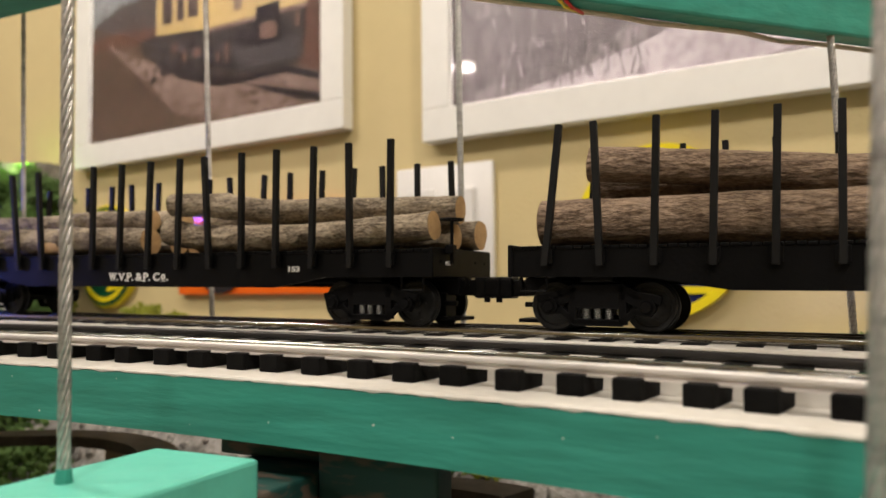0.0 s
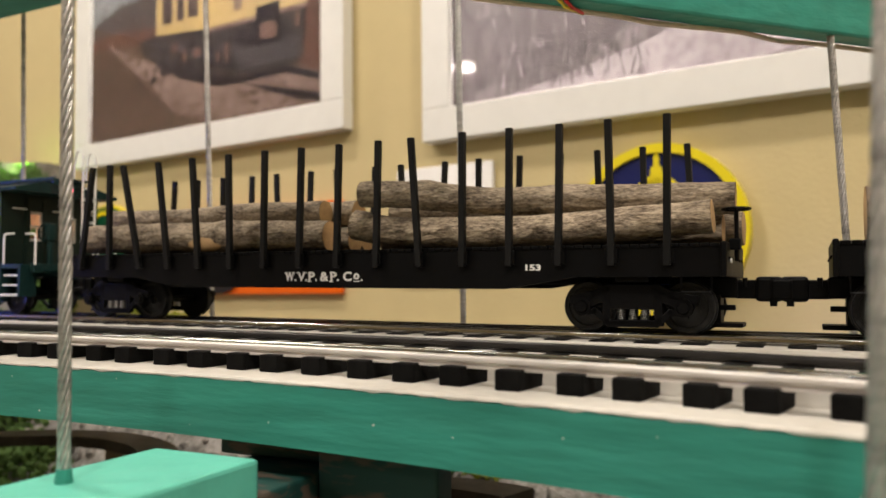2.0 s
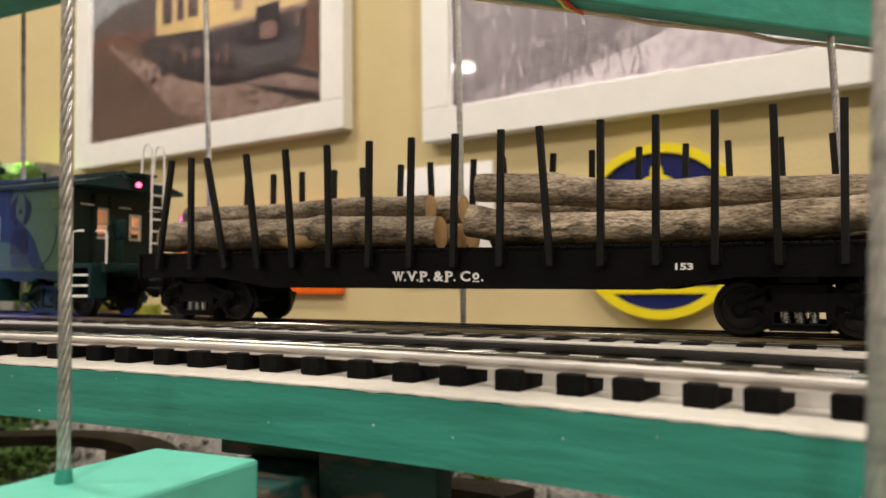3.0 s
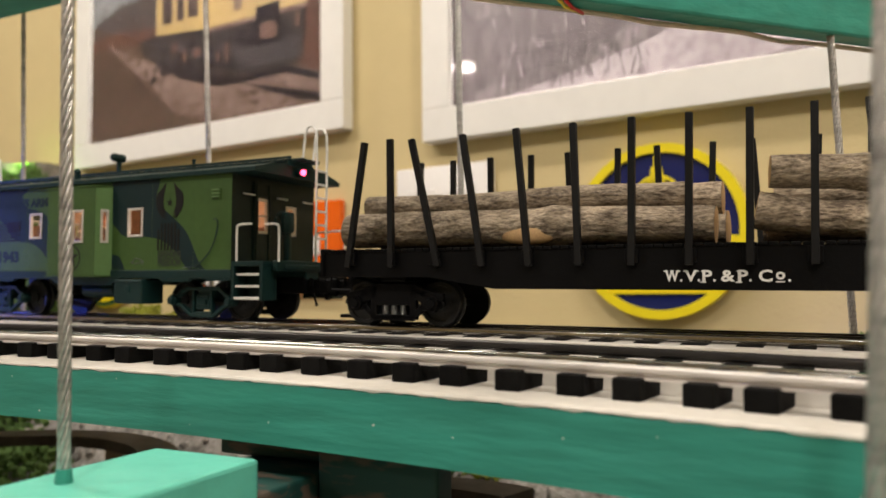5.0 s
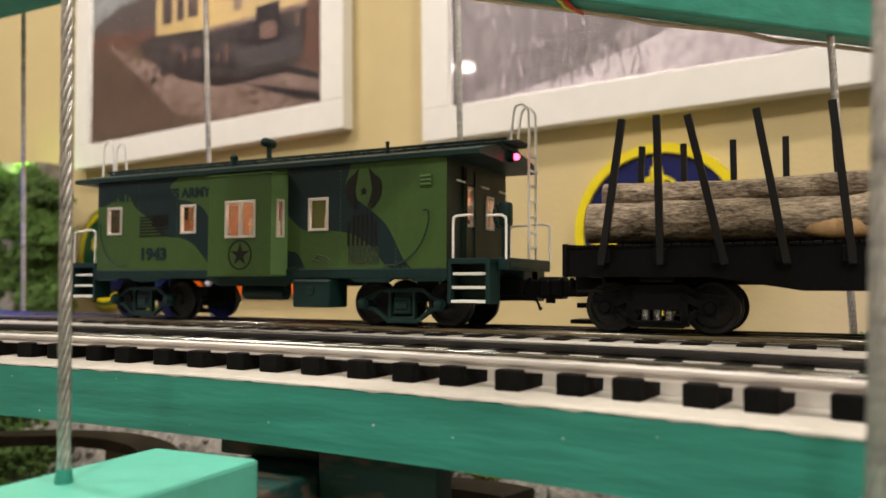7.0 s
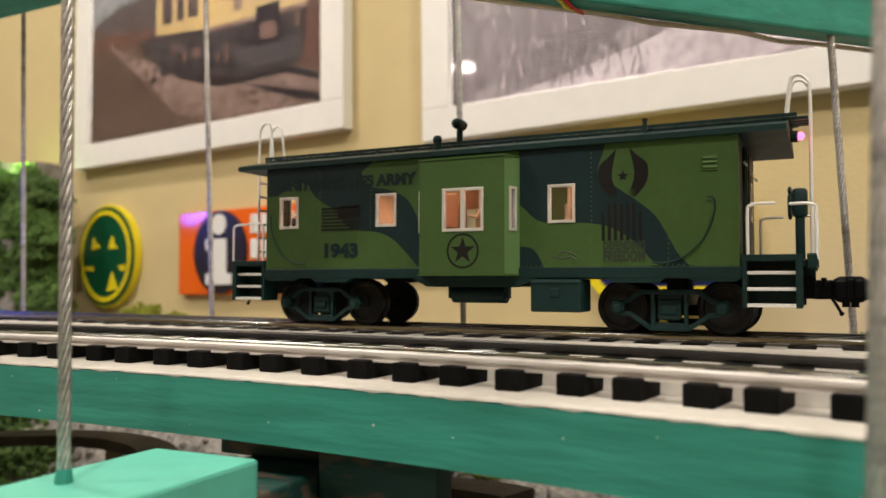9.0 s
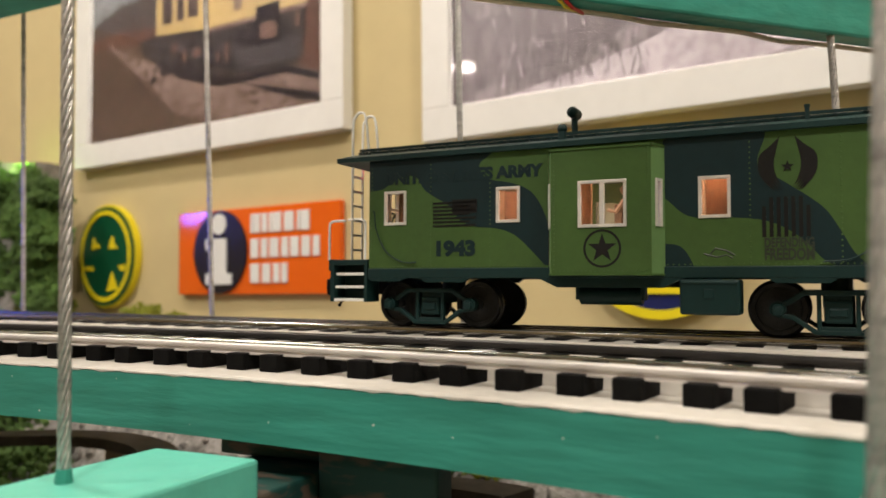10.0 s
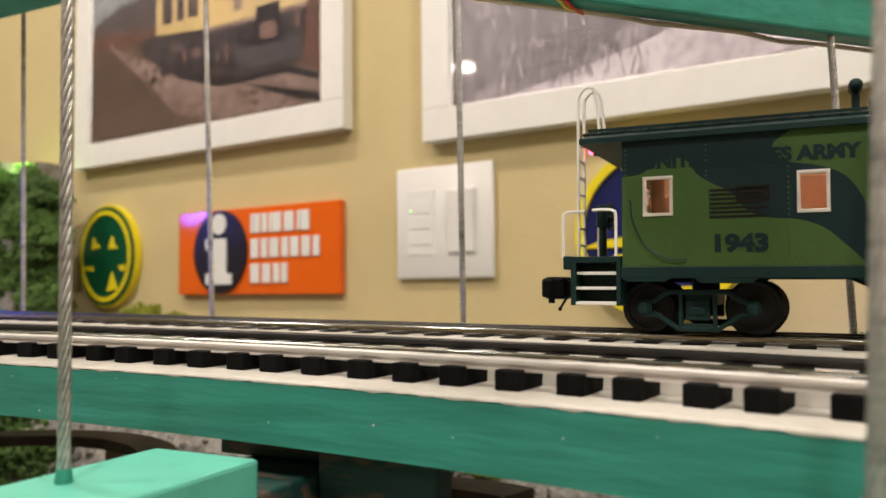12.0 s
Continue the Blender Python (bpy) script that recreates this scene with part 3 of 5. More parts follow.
def flatcar(label, leans, number):
    car = thing("log_flatcar", label, "model railway car", "log cars of the train")
    half = 162.3
    # fish-belly side sills
    for side in (1, -1):
        bm = bmesh.new()
        line = [(-half, 30.9), (half, 30.9), (half, 20.6), (112, 20.4), (84, 15.9), (-84, 15.9), (-112, 20.4), (-half, 20.6)]
        plate(bm, line, 2.2, pose(0, -26.4 if side > 0 else 28.6, 0))
        pmm("side_sill", bm, M_BLACK, car)
    bm = bmesh.new()
    box(bm, -half + 1, half - 1, -26.3, 26.3, 24.5, 30.5, 0.3)
    box(bm, -half + 20, half - 20, -8, 8, 17.8, 24.6, 0.5)
    for bx in (-131.3, 131.3):
        box(bm, bx - 6, bx + 6, -24, 24, 18.6, 24.6, 0.5)
    pmm("underframe", bm, M_BLACK, car)
    n = 96
    wide = 2 * half / n
    plank = mesh_of("plank", box(bmesh.new(), -wide * 0.00045, wide * 0.00045, -0.0292, 0.0292, -0.0006, 0.0006, 0.0002), M_BLACK)
    for i in range(n):
        part("plank", plank, None, car, at=pose((-half + wide * (i + 0.5)) * 0.001, 0, 0.0315 + random.uniform(-0.0001, 0.0001)))
    for sgn in (-1, 1):
        bm = box(bmesh.new(), sgn * half, sgn * (half + 2.0), -29.4, 29.4, 20.4, 32.6, 0.5)
        for yy in (-22, -12, 12, 22):
            ball(bm, (sgn * (half + 2.0), yy, 27), 0.7, 1)
        pmm("end_sill", bm, M_BLACK, car)
        coupler(car, sgn * (half + 2), sgn)
        for yy in (-25.5, 25.5):
            bm = bmesh.new()
            tube(bm, [(sgn * (half - 3), yy * 1.09, 20.6), (sgn * (half - 3), yy * 1.09, 15.2), (sgn * (half - 13), yy * 1.09, 15.2), (sgn * (half - 13), yy * 1.09, 20.6)], 0.55, 6)
            pmm("stirrup_step", bm, M_BLACK, car)
    bm = bmesh.new()
    rod(bm, (half + 4, -16, 26), (half + 4, -16, 44.2), 0.8, 8)
    ring = [(half + 4 + 4.6 * math.cos(k * math.tau / 20), -16 + 4.6 * math.sin(k * math.tau / 20), 44.4) for k in range(21)]
    tube(bm, ring, 0.55, 6)
    for k in range(5):
        rod(bm, (half + 4, -16, 44.4), ring[k * 4], 0.4, 5)
    box(bm, half + 1.5, half + 5.5, -18, -14, 30, 34, 0.5)
    pmm("brake_wheel", bm, M_BLACK, car, "black brake wheel on its post")
    stake = mesh_of("stake", box(bmesh.new(), -0.00125, 0.00125, -0.0012, 0.0012, -0.0075, 0.0452, 0.0002), M_STAKE)
    pocket = mesh_of("stake_pocket", box(bmesh.new(), -0.0023, 0.0023, -0.0004, 0.0010, -0.0062, -0.0010, 0.0002), M_BLACK)
    for side in (1, -1):
        for i in range(16):
            xx = -148.4 + 19.56 * i
            lean = leans.get(i, 0.6) if side > 0 else random.uniform(-4, 4)
            st = part("stake", stake, None, car, at=pose(xx * 0.001, -side * 0.0302, 0.032, side * random.uniform(-1.0, 1.5), lean, 0))
            part("stake_pocket", pocket, None, car, at=pose(xx * 0.001, -side * 0.0303, 0.0315))
    for sgn in (-1, 1):
        truck(car, sgn * 131.3, M_BLACK, True)
    road_name(car, pose(0.0004, -0.02868, 0.0206))
    if number:
        lettering("car_number", "153", 0.0031, M_LETTER, car, pose(0.0952, -0.02868, 0.0239), 0.0060, "white painted number", bold=0.0001)
        lettering("end_number", "153", 0.0024, M_LETTER, car, pose(0.001 * half + 0.00212, -0.0160, 0.0262, 0, 0, 90), 0.0040, "small white painted number")
    return car


car_b = flatcar("black log flatcar with tall stakes and white lettering", {0: 8.5, 1: -1.0, 2: -12.5, 3: -9.5, 4: -5.5, 5: -2, 10: -4.5, 14: -1}, True)
car_a = flatcar("black log flatcar with tall stakes carrying thick logs", {0: 6.0, 1: -2.5, 2: 1.5, 3: 1.5, 4: 1.5, 14: -10, 15: 5}, False)
MOVERS += [(car_b, 0.0, "B"), (car_a, 0.3599, "B")]


def log(pts, r, bark, car_off, label, r2=None, knots=()):
    """A bent log in millimetres, with rough bark and two sawn faces."""
    r2 = r2 or r
    line = smooth_line(pts, 10)
    seg, rings = 20, []
    bm = bmesh.new()
    seed = random.uniform(0, 90)
    for i, p in enumerate(line):
        t = i / (len(line) - 1)
        d = (line[min(i + 1, len(line) - 1)] - line[max(i - 1, 0)]).normalized()
        u = d.cross(Vector((0, 0, 1))).normalized()
        w = u.cross(d)
        base = r + (r2 - r) * t
        for kx, kr in knots:
            base += kr * math.exp(-((p.x - kx) / 5.0) ** 2)
        ring = []
        for k in range(seg):
            a = k * math.tau / seg
            rr = base * (1 + 0.10 * noise.noise((p.x * 0.05 + seed, math.cos(a), math.sin(a))) + 0.05 * noise.noise((p.x * 0.25 + seed, 3 * math.cos(a), 3 * math.sin(a))))
            ring.append(bm.verts.new(p + rr * (math.cos(a) * u + math.sin(a) * w)))
        rings.append(ring)
    for a, b in zip(rings, rings[1:]):
        for k in range(seg):
            bm.faces.new((a[k], a[(k + 1) % seg], b[(k + 1) % seg], b[k]))
    ends = [[v.co.copy() for v in rings[0]], [v.co.copy() for v in rings[-1]]]
    root = thing("log", label, "log", "logs on the flatcars")
    pmm("bark", bm, bark, root, soft=True)
    for loop in ends:
        bm = bmesh.new()
        c = sum(loop, Vector()) / seg
        out = (c - (line[4] if loop is ends[0] else line[-5])).normalized()
        mid = [bm.verts.new(c + (v - c) * 0.55 + out * 0.35) for v in loop]
        rim = [bm.verts.new(v + out * 0.12) for v in loop]
        hub = bm.verts.new(c + out * 0.4)
        for k in range(seg):
            bm.faces.new((rim[k], rim[(k + 1) % seg], mid[(k + 1) % seg], mid[k]))
            bm.faces.new((mid[k], mid[(k + 1) % seg], hub))
        pmm("sawn_face", bm, M_CUT, root, "pale sawn wood")
    MOVERS.append((root, car_off, "B"))
    return root


GREY = "short grey-brown log with bark and pale sawn ends"
LONG = "bent grey-brown log with bark and pale sawn ends"
THICK = "thick straight brown log with rough bark"
# car with white lettering: two short stacks
short_log = log([(-157, -17, 40.6), (-117, -17, 40.8), (-85, -17.5, 40.2), (-42, -17, 40.2), (-4, -17, 39.0)], 7.6, M_BARK, 0, GREY, 6.8, ((-62, 1.2),))
pmm("bare_patch", ball(bmesh.new(), (-72, -22.0, 37.6), 1.0, 3, 13.5, 2.6, 4.6), M_CUT, short_log, "pale stripped patch in the bark", soft=True)
upper_log = log([(-154, -5, 51.5), (-103, -5, 50.6), (-61, -6, 51.6), (-14, -7, 50.8)], 5.6, M_BARK, 0, GREY, 5.4)
pmm("bare_patch", ball(bmesh.new(), (-44, -6.5, 54.6), 1.0, 3, 11.0, 3.2, 2.2), M_CUT, upper_log, "pale stripped patch in the bark", soft=True)
log([(-150, 0, 38.2), (-60, 1, 38.0), (-2, 0, 38.3)], 5.6, M_BARK, 0, GREY, 6.0)
log([(-145, 15, 39.2), (-60, 16, 39.4), (-3, 14, 39.8)], 6.6, M_BARK, 0, GREY, 7.2)
log([(-140, 8, 51.0), (-70, 7, 51.5), (-4, 6, 51.0)], 5.4, M_BARK, 0, GREY, 6.2)
log([(9.5, -18, 43.6), (28, -17, 40.4), (60, -17, 38.9), (98, -17, 38.9), (129, -17, 40.2), (158.5, -17, 42.2)], 6.4, M_BARK, 0, LONG, 6.2)
log([(14, -20, 56.6), (42, -16, 55.2), (74, -12, 51.6), (118, -8, 50.8), (165, -5, 49.4)], 5.6, M_BARK, 0, LONG, 6.0, ((44, 0.9), (100, 0.7)))
log([(12, 2, 38.6), (80, 2, 38.2), (160, 1, 38.4)], 5.2, M_BARK, 0, LONG, 5.6)
log([(10, 15, 39.8), (80, 16, 39.4), (166, 14, 39.4)], 6.2, M_BARK, 0, LONG, 6.6)
log([(14, 8, 50.8), (90, 8, 50.4), (156, 7, 50.0)], 5.4, M_BARK, 0, LONG, 5.4)
# car ahead: thick logs
OFF = 0.3599
log([(-154, -16, 41.2), (-114, -16, 41.2), (-44, -16, 41.2), (60, -16, 41.5), (150, -16, 41.4)], 9.0, M_BARK_DARK, OFF, THICK, 9.4)
log([(-150, 6, 40.4), (0, 6, 40.6), (150, 7, 40.4)], 8.2, M_BARK_DARK, OFF, THICK, 8.2)
log([(-150, 21, 39.6), (0, 21, 39.6), (150, 21, 39.6)], 6.6, M_BARK_DARK, OFF, THICK, 6.6)
log([(-138, -6, 65.2), (-105, -5.5, 62.4), (-70, -5, 58.6), (-30, -4.5, 56.0), (120, -4, 54.6)], 7.0, M_BARK_DARK, OFF, "upper brown log with rough bark, leaning", 6.8)
log([(-140, 10, 56.6), (0, 10, 56.2), (140, 10, 56.2)], 6.8, M_BARK_DARK, OFF, THICK, 6.8)


# ---- the bay-window caboose; lengths in millimetres from its middle ----
from mathutils.geometry import delaunay_2d_cdt


def inside(pt, poly):
    hit, j = False, len(poly) - 1
    for i in range(len(poly)):
        if (poly[i][1] > pt[1]) != (poly[j][1] > pt[1]) and pt[0] < (poly[j][0] - poly[i][0]) * (pt[1] - poly[i][1]) / (poly[j][1] - poly[i][1]) + poly[i][0]:
            hit = not hit
        j = i
    return hit


def rect(x0, x1, z0, z1):
    return [(x0, z0), (x1, z0), (x1, z1), (x0, z1)]


def painted_sheet(outline, holes, patches, y, flip):
    """A sheet in x, z with openings; returns a bmesh whose faces inside a patch take the second material."""
    verts, edges = [], []
    for poly in [outline, *holes, *patches]:
        k = len(verts)
        verts += [Vector(p) for p in poly]
        edges += [(k + i, k + (i + 1) % len(poly)) for i in range(len(poly))]
    vs, _, faces, *_ = delaunay_2d_cdt(verts, edges, [], 0, 1e-4)
    bm = bmesh.new()
    bv = [bm.verts.new((v.x, y, v.y)) for v in vs]
    for f in faces:
        c = (sum(vs[i].x for i in f) / len(f), sum(vs[i].y for i in f) / len(f))
        if not inside(c, outline) or any(inside(c, h) for h in holes):
            continue
        face = bm.faces.new([bv[i] for i in f])
        face.material_index = 1 if any(inside(c, p) for p in patches) else 0
        face.normal_update()
        if (face.normal.y > 0) != flip:
            face.normal_flip()
    return bm


def sheet_part(name, bm, mats, parent, label=""):
    bmesh.ops.transform(bm, matrix=MM, verts=bm.verts)
    me = bpy.data.meshes.new(name)
    bm.to_mesh(me)
    bm.free()
    for m in mats:
        me.materials.append(m)
    ob = new(name, me)
    ob.parent = parent
    return tagged(ob, label)


def blob(points):
    return [(p.x, p.y) for p in smooth_line([(a, b, 0) for a, b in points], 7)]


def window_unit(parent, x0, x1, z0, z1, y, side, mullion=False, m=None):
    """Frame bars round an opening, and its pane. The outside is towards -y for side 1."""
    t, out, inn = 1.1, -side * 0.55, side * 1.2
    bm = bmesh.new()
    ya, yb = y + out, y + inn
    box(bm, x0, x1, ya, yb, z0, z0 + t, 0.15)
    box(bm, x0, x1, ya, yb, z1 - t, z1, 0.15)
    box(bm, x0, x0 + t, ya, yb, z0 + t, z1 - t, 0.15)
    box(bm, x1 - t, x1, ya, yb, z0 + t, z1 - t, 0.15)
    if mullion:
        c = (x0 + x1) / 2
        box(bm, c - 0.8, c + 0.8, ya, yb, z0 + t, z1 - t, 0.15)
    if m is not None:
        bmesh.ops.transform(bm, matrix=m, verts=bm.verts)
    win = pmm("window", bm, M_WINFRAME, parent, "silver window frame")
    bm = box(bmesh.new(), x0 + t * 0.6, x1 - t * 0.6, y + side * 0.3, y + side * 0.7, z0 + t * 0.6, z1 - t * 0.6)
    if m is not None:
        bmesh.ops.transform(bm, matrix=m, verts=bm.verts)
    pane = pmm("pane", bm, M_PANE, win)
    pane.visible_shadow = False


caboose = thing("caboose", "green and dark blue camouflage bay-window caboose with lit windows", "model railway car")
MOVERS.append((caboose, 0.0, "C"))
L, HW, ZB, ZT = 98.5, 31.3, 23.5, 68.5
BAY = 21.0
SIDE_WINDOWS = [(-91.2, -81.0, 41.5, 55.4), (-42.0, -32.3, 41.1, 54.8), (32.1, 42.5, 40.3, 54.6)]
PATCHES = [
    blob([(-98.5, 69), (-60, 69), (-43.9, 69), (-49, 64), (-46, 58.5), (-36, 56.2), (-28, 52.5), (-23, 45), (-20.5, 36), (-20.5, 25)]) + blob([(-22.4, 24.6), (-28, 30.5), (-34.3, 36.1), (-41.7, 39), (-50.5, 39.9), (-57, 42.5), (-62, 48.5), (-68, 52.0), (-73, 55.5), (-76, 60), (-80.5, 61.4), (-87, 59.6), (-92, 56.5), (-98.5, 55.9)]),
    blob([(20.5, 69), (40, 69), (53, 69), (51, 57.6), (59.4, 51.2), (70, 43), (75, 35.4), (79, 28), (84, 23.0)]) + blob([(75, 23.2), (70, 26.1), (64.3, 32.5), (55.3, 38.2), (45, 40.1), (35, 40.2), (28, 41.6), (22.2, 46.6), (20.5, 48)]),
    blob([(20.5, 31.9), (25.5, 31.2), (28.5, 28.0), (29.9, 23.0), (20.5, 23.0)]),
]
for side in (1, -1):
    holes = [rect(*w) for w in SIDE_WINDOWS] + [rect(-BAY, BAY, ZB - 0.5, 65.8)]
    bm = painted_sheet(rect(-L, L, ZB, ZT), holes, PATCHES, -side * HW, side < 0)
    sheet_part("side_wall", bm, [M_GREEN, M_NAVY], caboose, "camouflage painted side sheet")
    bm = painted_sheet(rect(-L + 1, L - 1, ZB, ZT), holes, [], -side * (HW - 1.3), side > 0)
    sheet_part("side_lining", bm, [M_LINING], caboose, "warm lit inner lining")
    for w in SIDE_WINDOWS:
        window_unit(caboose, *w, -side * HW, side)
    # bay
    ff = 17.8
    bm = painted_sheet(rect(-ff, ff, 21.4, 65.6), [rect(-7.8, 9.4, 37.7, 54.3)], [], -side * 38.8, side < 0)
    bay = sheet_part("bay_front", bm, [M_GREEN], caboose, "plain olive green bay front")
    window_unit(bay, -7.8, 9.4, 37.7, 54.3, -side * 38.8, side, True)
    for sgn in (-1, 1):
        p, q = Vector((sgn * ff, -side * 38.8, 0)), Vector((sgn * BAY, -side * (HW - 0.4), 0))
        wid = (q - p).length
        m = Matrix.Translation(p) @ Matrix.Rotation(math.atan2(q.y - p.y, q.x - p.x), 4, "Z")
        bm = painted_sheet(rect(0, wid, 21.4, 65.6), [rect(2.4, wid - 2.2, 37.7, 54.3)], [], 0, False)
        bmesh.ops.transform(bm, matrix=m, verts=bm.verts)
        sheet_part("bay_side", bm, [M_BAY], bay, "lighter green bay side")
        window_unit(bay, 2.4, wid - 2.2, 37.7, 54.3, 0, -sgn * side * -1, False, m)
    for z0, z1 in ((20.9, 21.5), (65.5, 66.2)):
        bm = bmesh.new()
        vs0 = [bm.verts.new((x, -side * y, z0)) for x, y in ((-BAY - 0.4, HW - 1), (-ff - 0.4, 39.3), (ff + 0.4, 39.3), (BAY + 0.4, HW - 1))]
        vs1 = [bm.verts.new((v.co.x, v.co.y, z1)) for v in vs0]
        bm.faces.new(vs0)
        bm.faces.new(vs1[::-1])
        for k in range(4):
            bm.faces.new((vs0[k], vs0[(k + 1) % 4], vs1[(k + 1) % 4], vs1[k]))
        pmm("bay_cap", bm, M_GREEN, bay)
    # rivet rows
    bm = bmesh.new()
    rows = [(xx, -side * HW) for xx in (-97.3, -70, -44.5, 48.5, 75.5, 97.0)]
    spots = [(xx, yy, z) for xx, yy in rows for z in np.arange(25, 67, 1.75)]
    spots += [(xx, -side * 38.8, z) for xx in (-16.6, 16.6) for z in np.arange(23, 66, 1.6)]
    spots += [(xx, -side * HW, 24.6) for xx in np.arange(-96, 97, 1.9) if abs(xx) > BAY]
    spots += [(xx, -side * 38.8, 22.4) for xx in np.arange(-16, 17, 1.6)]
    for xx, yy, z in spots:
        if any(w[0] - 0.5 < xx < w[1] + 0.5 and w[2] < z < w[3] for w in SIDE_WINDOWS):
            continue
        v = [bm.verts.new((xx + 0.34 * math.cos(k * math.tau / 5), yy, z + 0.34 * math.sin(k * math.tau / 5))) for k in range(5)]
        top = bm.verts.new((xx, yy - side * 0.26, z))
        for k in range(5):
            bm.faces.new((v[k], v[(k + 1) % 5], top))
    tagged(pmm("rivets", bm, M_GREEN, caboose), kind="stuff")
    # sill under the sheet with drop pieces
    bm = bmesh.new()
    y0, y1 = -side * (HW + 0.4), -side * (HW - 2.0)
    box(bm, -L - 0.5, L + 0.5, y0, y1, 20.0, 24.0, 0.3)
    for x0, x1, zz in ((-72, -56, 18.4), (56, 72, 18.4), (-97, -84, 18.8), (84, 97, 18.8)):
        plate(bm, [(x0 - 3, 20.4), (x0, zz), (x1, zz), (x1 + 3, 20.4)], 2.2, pose(0, y1 if side > 0 else y0, 0))
    plate(bm, [(-26, 20.4), (-18, 16.6), (20, 16.6), (28, 20.4)], 2.2, pose(0, y1 if side > 0 else y0, 0))
    pmm("side_sill", bm, M_TRIM, caboose)
    # curved grab bars near the ends
    for pts in (((88.5, 47.2), (90.6, 47.0), (90.8, 42), (87, 33), (79, 26.4), (70, 25.2)), ((-96.2, 47.2), (-95.4, 46.8), (-94.6, 40), (-90, 31), (-82.5, 26.6), (-76.2, 26.4))):
        line = smooth_line([(a, -side * (HW + 1.0), b) for a, b in pts], 6)
        pmm("grab_bar", tube(bmesh.new(), line, 0.3, 6), M_TRIM, caboose)
    # louvre
    bm = box(bmesh.new(), 86.6, 92.3, -side * HW, -side * (HW + 0.5), 56.4, 61.9, 0.2)
    louvre = pmm("vent", bm, M_GREEN, caboose, "green wall vent with pale slats")
    for z in (57.7, 59.3, 60.9):
        pmm("slat", box(bmesh.new(), 87.2, 91.7, -side * (HW + 0.4), -side * (HW + 1.1), z - 0.3, z + 0.35, 0.1), M_BAY, louvre)
    # prints
    turn = pose(0, 0, 0, 0, 0, 0) if side > 0 else pose(0, 0, 0, 0, 0, 180)
    ps = -0.001 * HW - 0.00012
    lettering("print_year", "1943", 0.0078, M_NAVY, caboose, turn @ pose(-0.0596, ps, 0.0314), 0.0168, "dark stencilled number", bold=0.00045, depth=0.00005)
    lettering("print_army", "UNITED STATES ARMY", 0.0062, M_NAVY, caboose, turn @ pose(-0.0575, ps, 0.0602), 0.068, "dark stencilled letters", bold=0.00035, depth=0.00005)
    lettering("print_motto", "DEFENDING", 0.0042, M_INK_SOFT, caboose, turn @ pose(0.0602, ps, 0.0314), 0.0148, "worn dark letters", bold=0.00018, depth=0.00005)
    lettering("print_motto", "FREEDOM", 0.0052, M_INK_SOFT, caboose, turn @ pose(0.0602, ps, 0.0276), 0.0148, "worn dark letters", bold=0.00022, depth=0.00005)
    bm = bmesh.new()
    for k in range(7):
        box(bm, -68.9, -50.4 - 2.5 * (k % 2), -0.1, 0.1, 40.2 + k * 1.5, 41.0 + k * 1.5)
    box(bm, -60.5, -50, -0.1, 0.1, 45.4, 50.8)
    bmesh.ops.transform(bm, matrix=turn @ pose(0, ps * 1000, 0), verts=bm.verts)
    pmm("print_flag", bm, M_INK, caboose, "dark printed striped flag")
    bm = bmesh.new()
    for sg in (-1, 1):
        for k in range(5):
            wing = blob([(60 + sg * (1.5 + k * 0.9), 49.5), (60 + sg * (4.6 + k * 0.95), 54), (60 + sg * (5.0 + k * 0.9), 60), (60 + sg * (2.3 + k * 0.75), 66.4 - k * 0.9), (60 + sg * (4.0 + k * 0.8), 58), (60 + sg * (3.2 + k * 0.8), 53), (60 + sg * (1.0 + k * 0.7), 48.5)])
            plate(bm, wing, 0.06 + 0.01 * k)
    for k in range(7):
        box(bm, 52.2 + k * 2.2, 53.4 + k * 2.2, -0.12, 0, 33.4, 46.5 - 3.0 * (k in (0, 6)))
    star = [(60 + (2.1 if k % 2 == 0 else 0.85) * math.sin(k * math.pi / 5), 56.3 + (2.1 if k % 2 == 0 else 0.85) * math.cos(k * math.pi / 5)) for k in range(10)]
    plate(bm, star, 0.15)
    bmesh.ops.transform(bm, matrix=turn @ pose(0, ps * 1000 + 0.05, 0), verts=bm.verts)
    pmm("print_emblem", bm, M_INK, caboose, "dark print of two wings, star and stripes")
    bm = bmesh.new()
    tube(bm, [(35, -0.05, 27.2), (37.5, -0.05, 30), (41, -0.05, 29.2), (43.5, -0.05, 27.6)], 0.3, 5)
    tube(bm, [(33.8, -0.05, 28.2), (38, -0.05, 27), (41, -0.05, 27.8), (43, -0.05, 26.6)], 0.3, 5)
    bmesh.ops.transform(bm, matrix=turn @ pose(0, ps * 1000 + 0.2, 0), verts=bm.verts)
    pmm("print_mark", bm, M_INK_SOFT, caboose)
    bm = bmesh.new()
    star = [(0.8 + (5.3 if k % 2 == 0 else 2.1) * math.sin(k * math.pi / 5), 30.3 + (5.3 if k % 2 == 0 else 2.1) * math.cos(k * math.pi / 5)) for k in range(10)]
    plate(bm, star, 0.12)
    ring_plate(bm, 0.8, 30.3, 5.9, 6.7, 0.12, 40)
    bmesh.ops.transform(bm, matrix=turn @ pose(0, -38.8, 0), verts=bm.verts)
    pmm("print_star", bm, M_INK, caboose, "dark star in a ring")

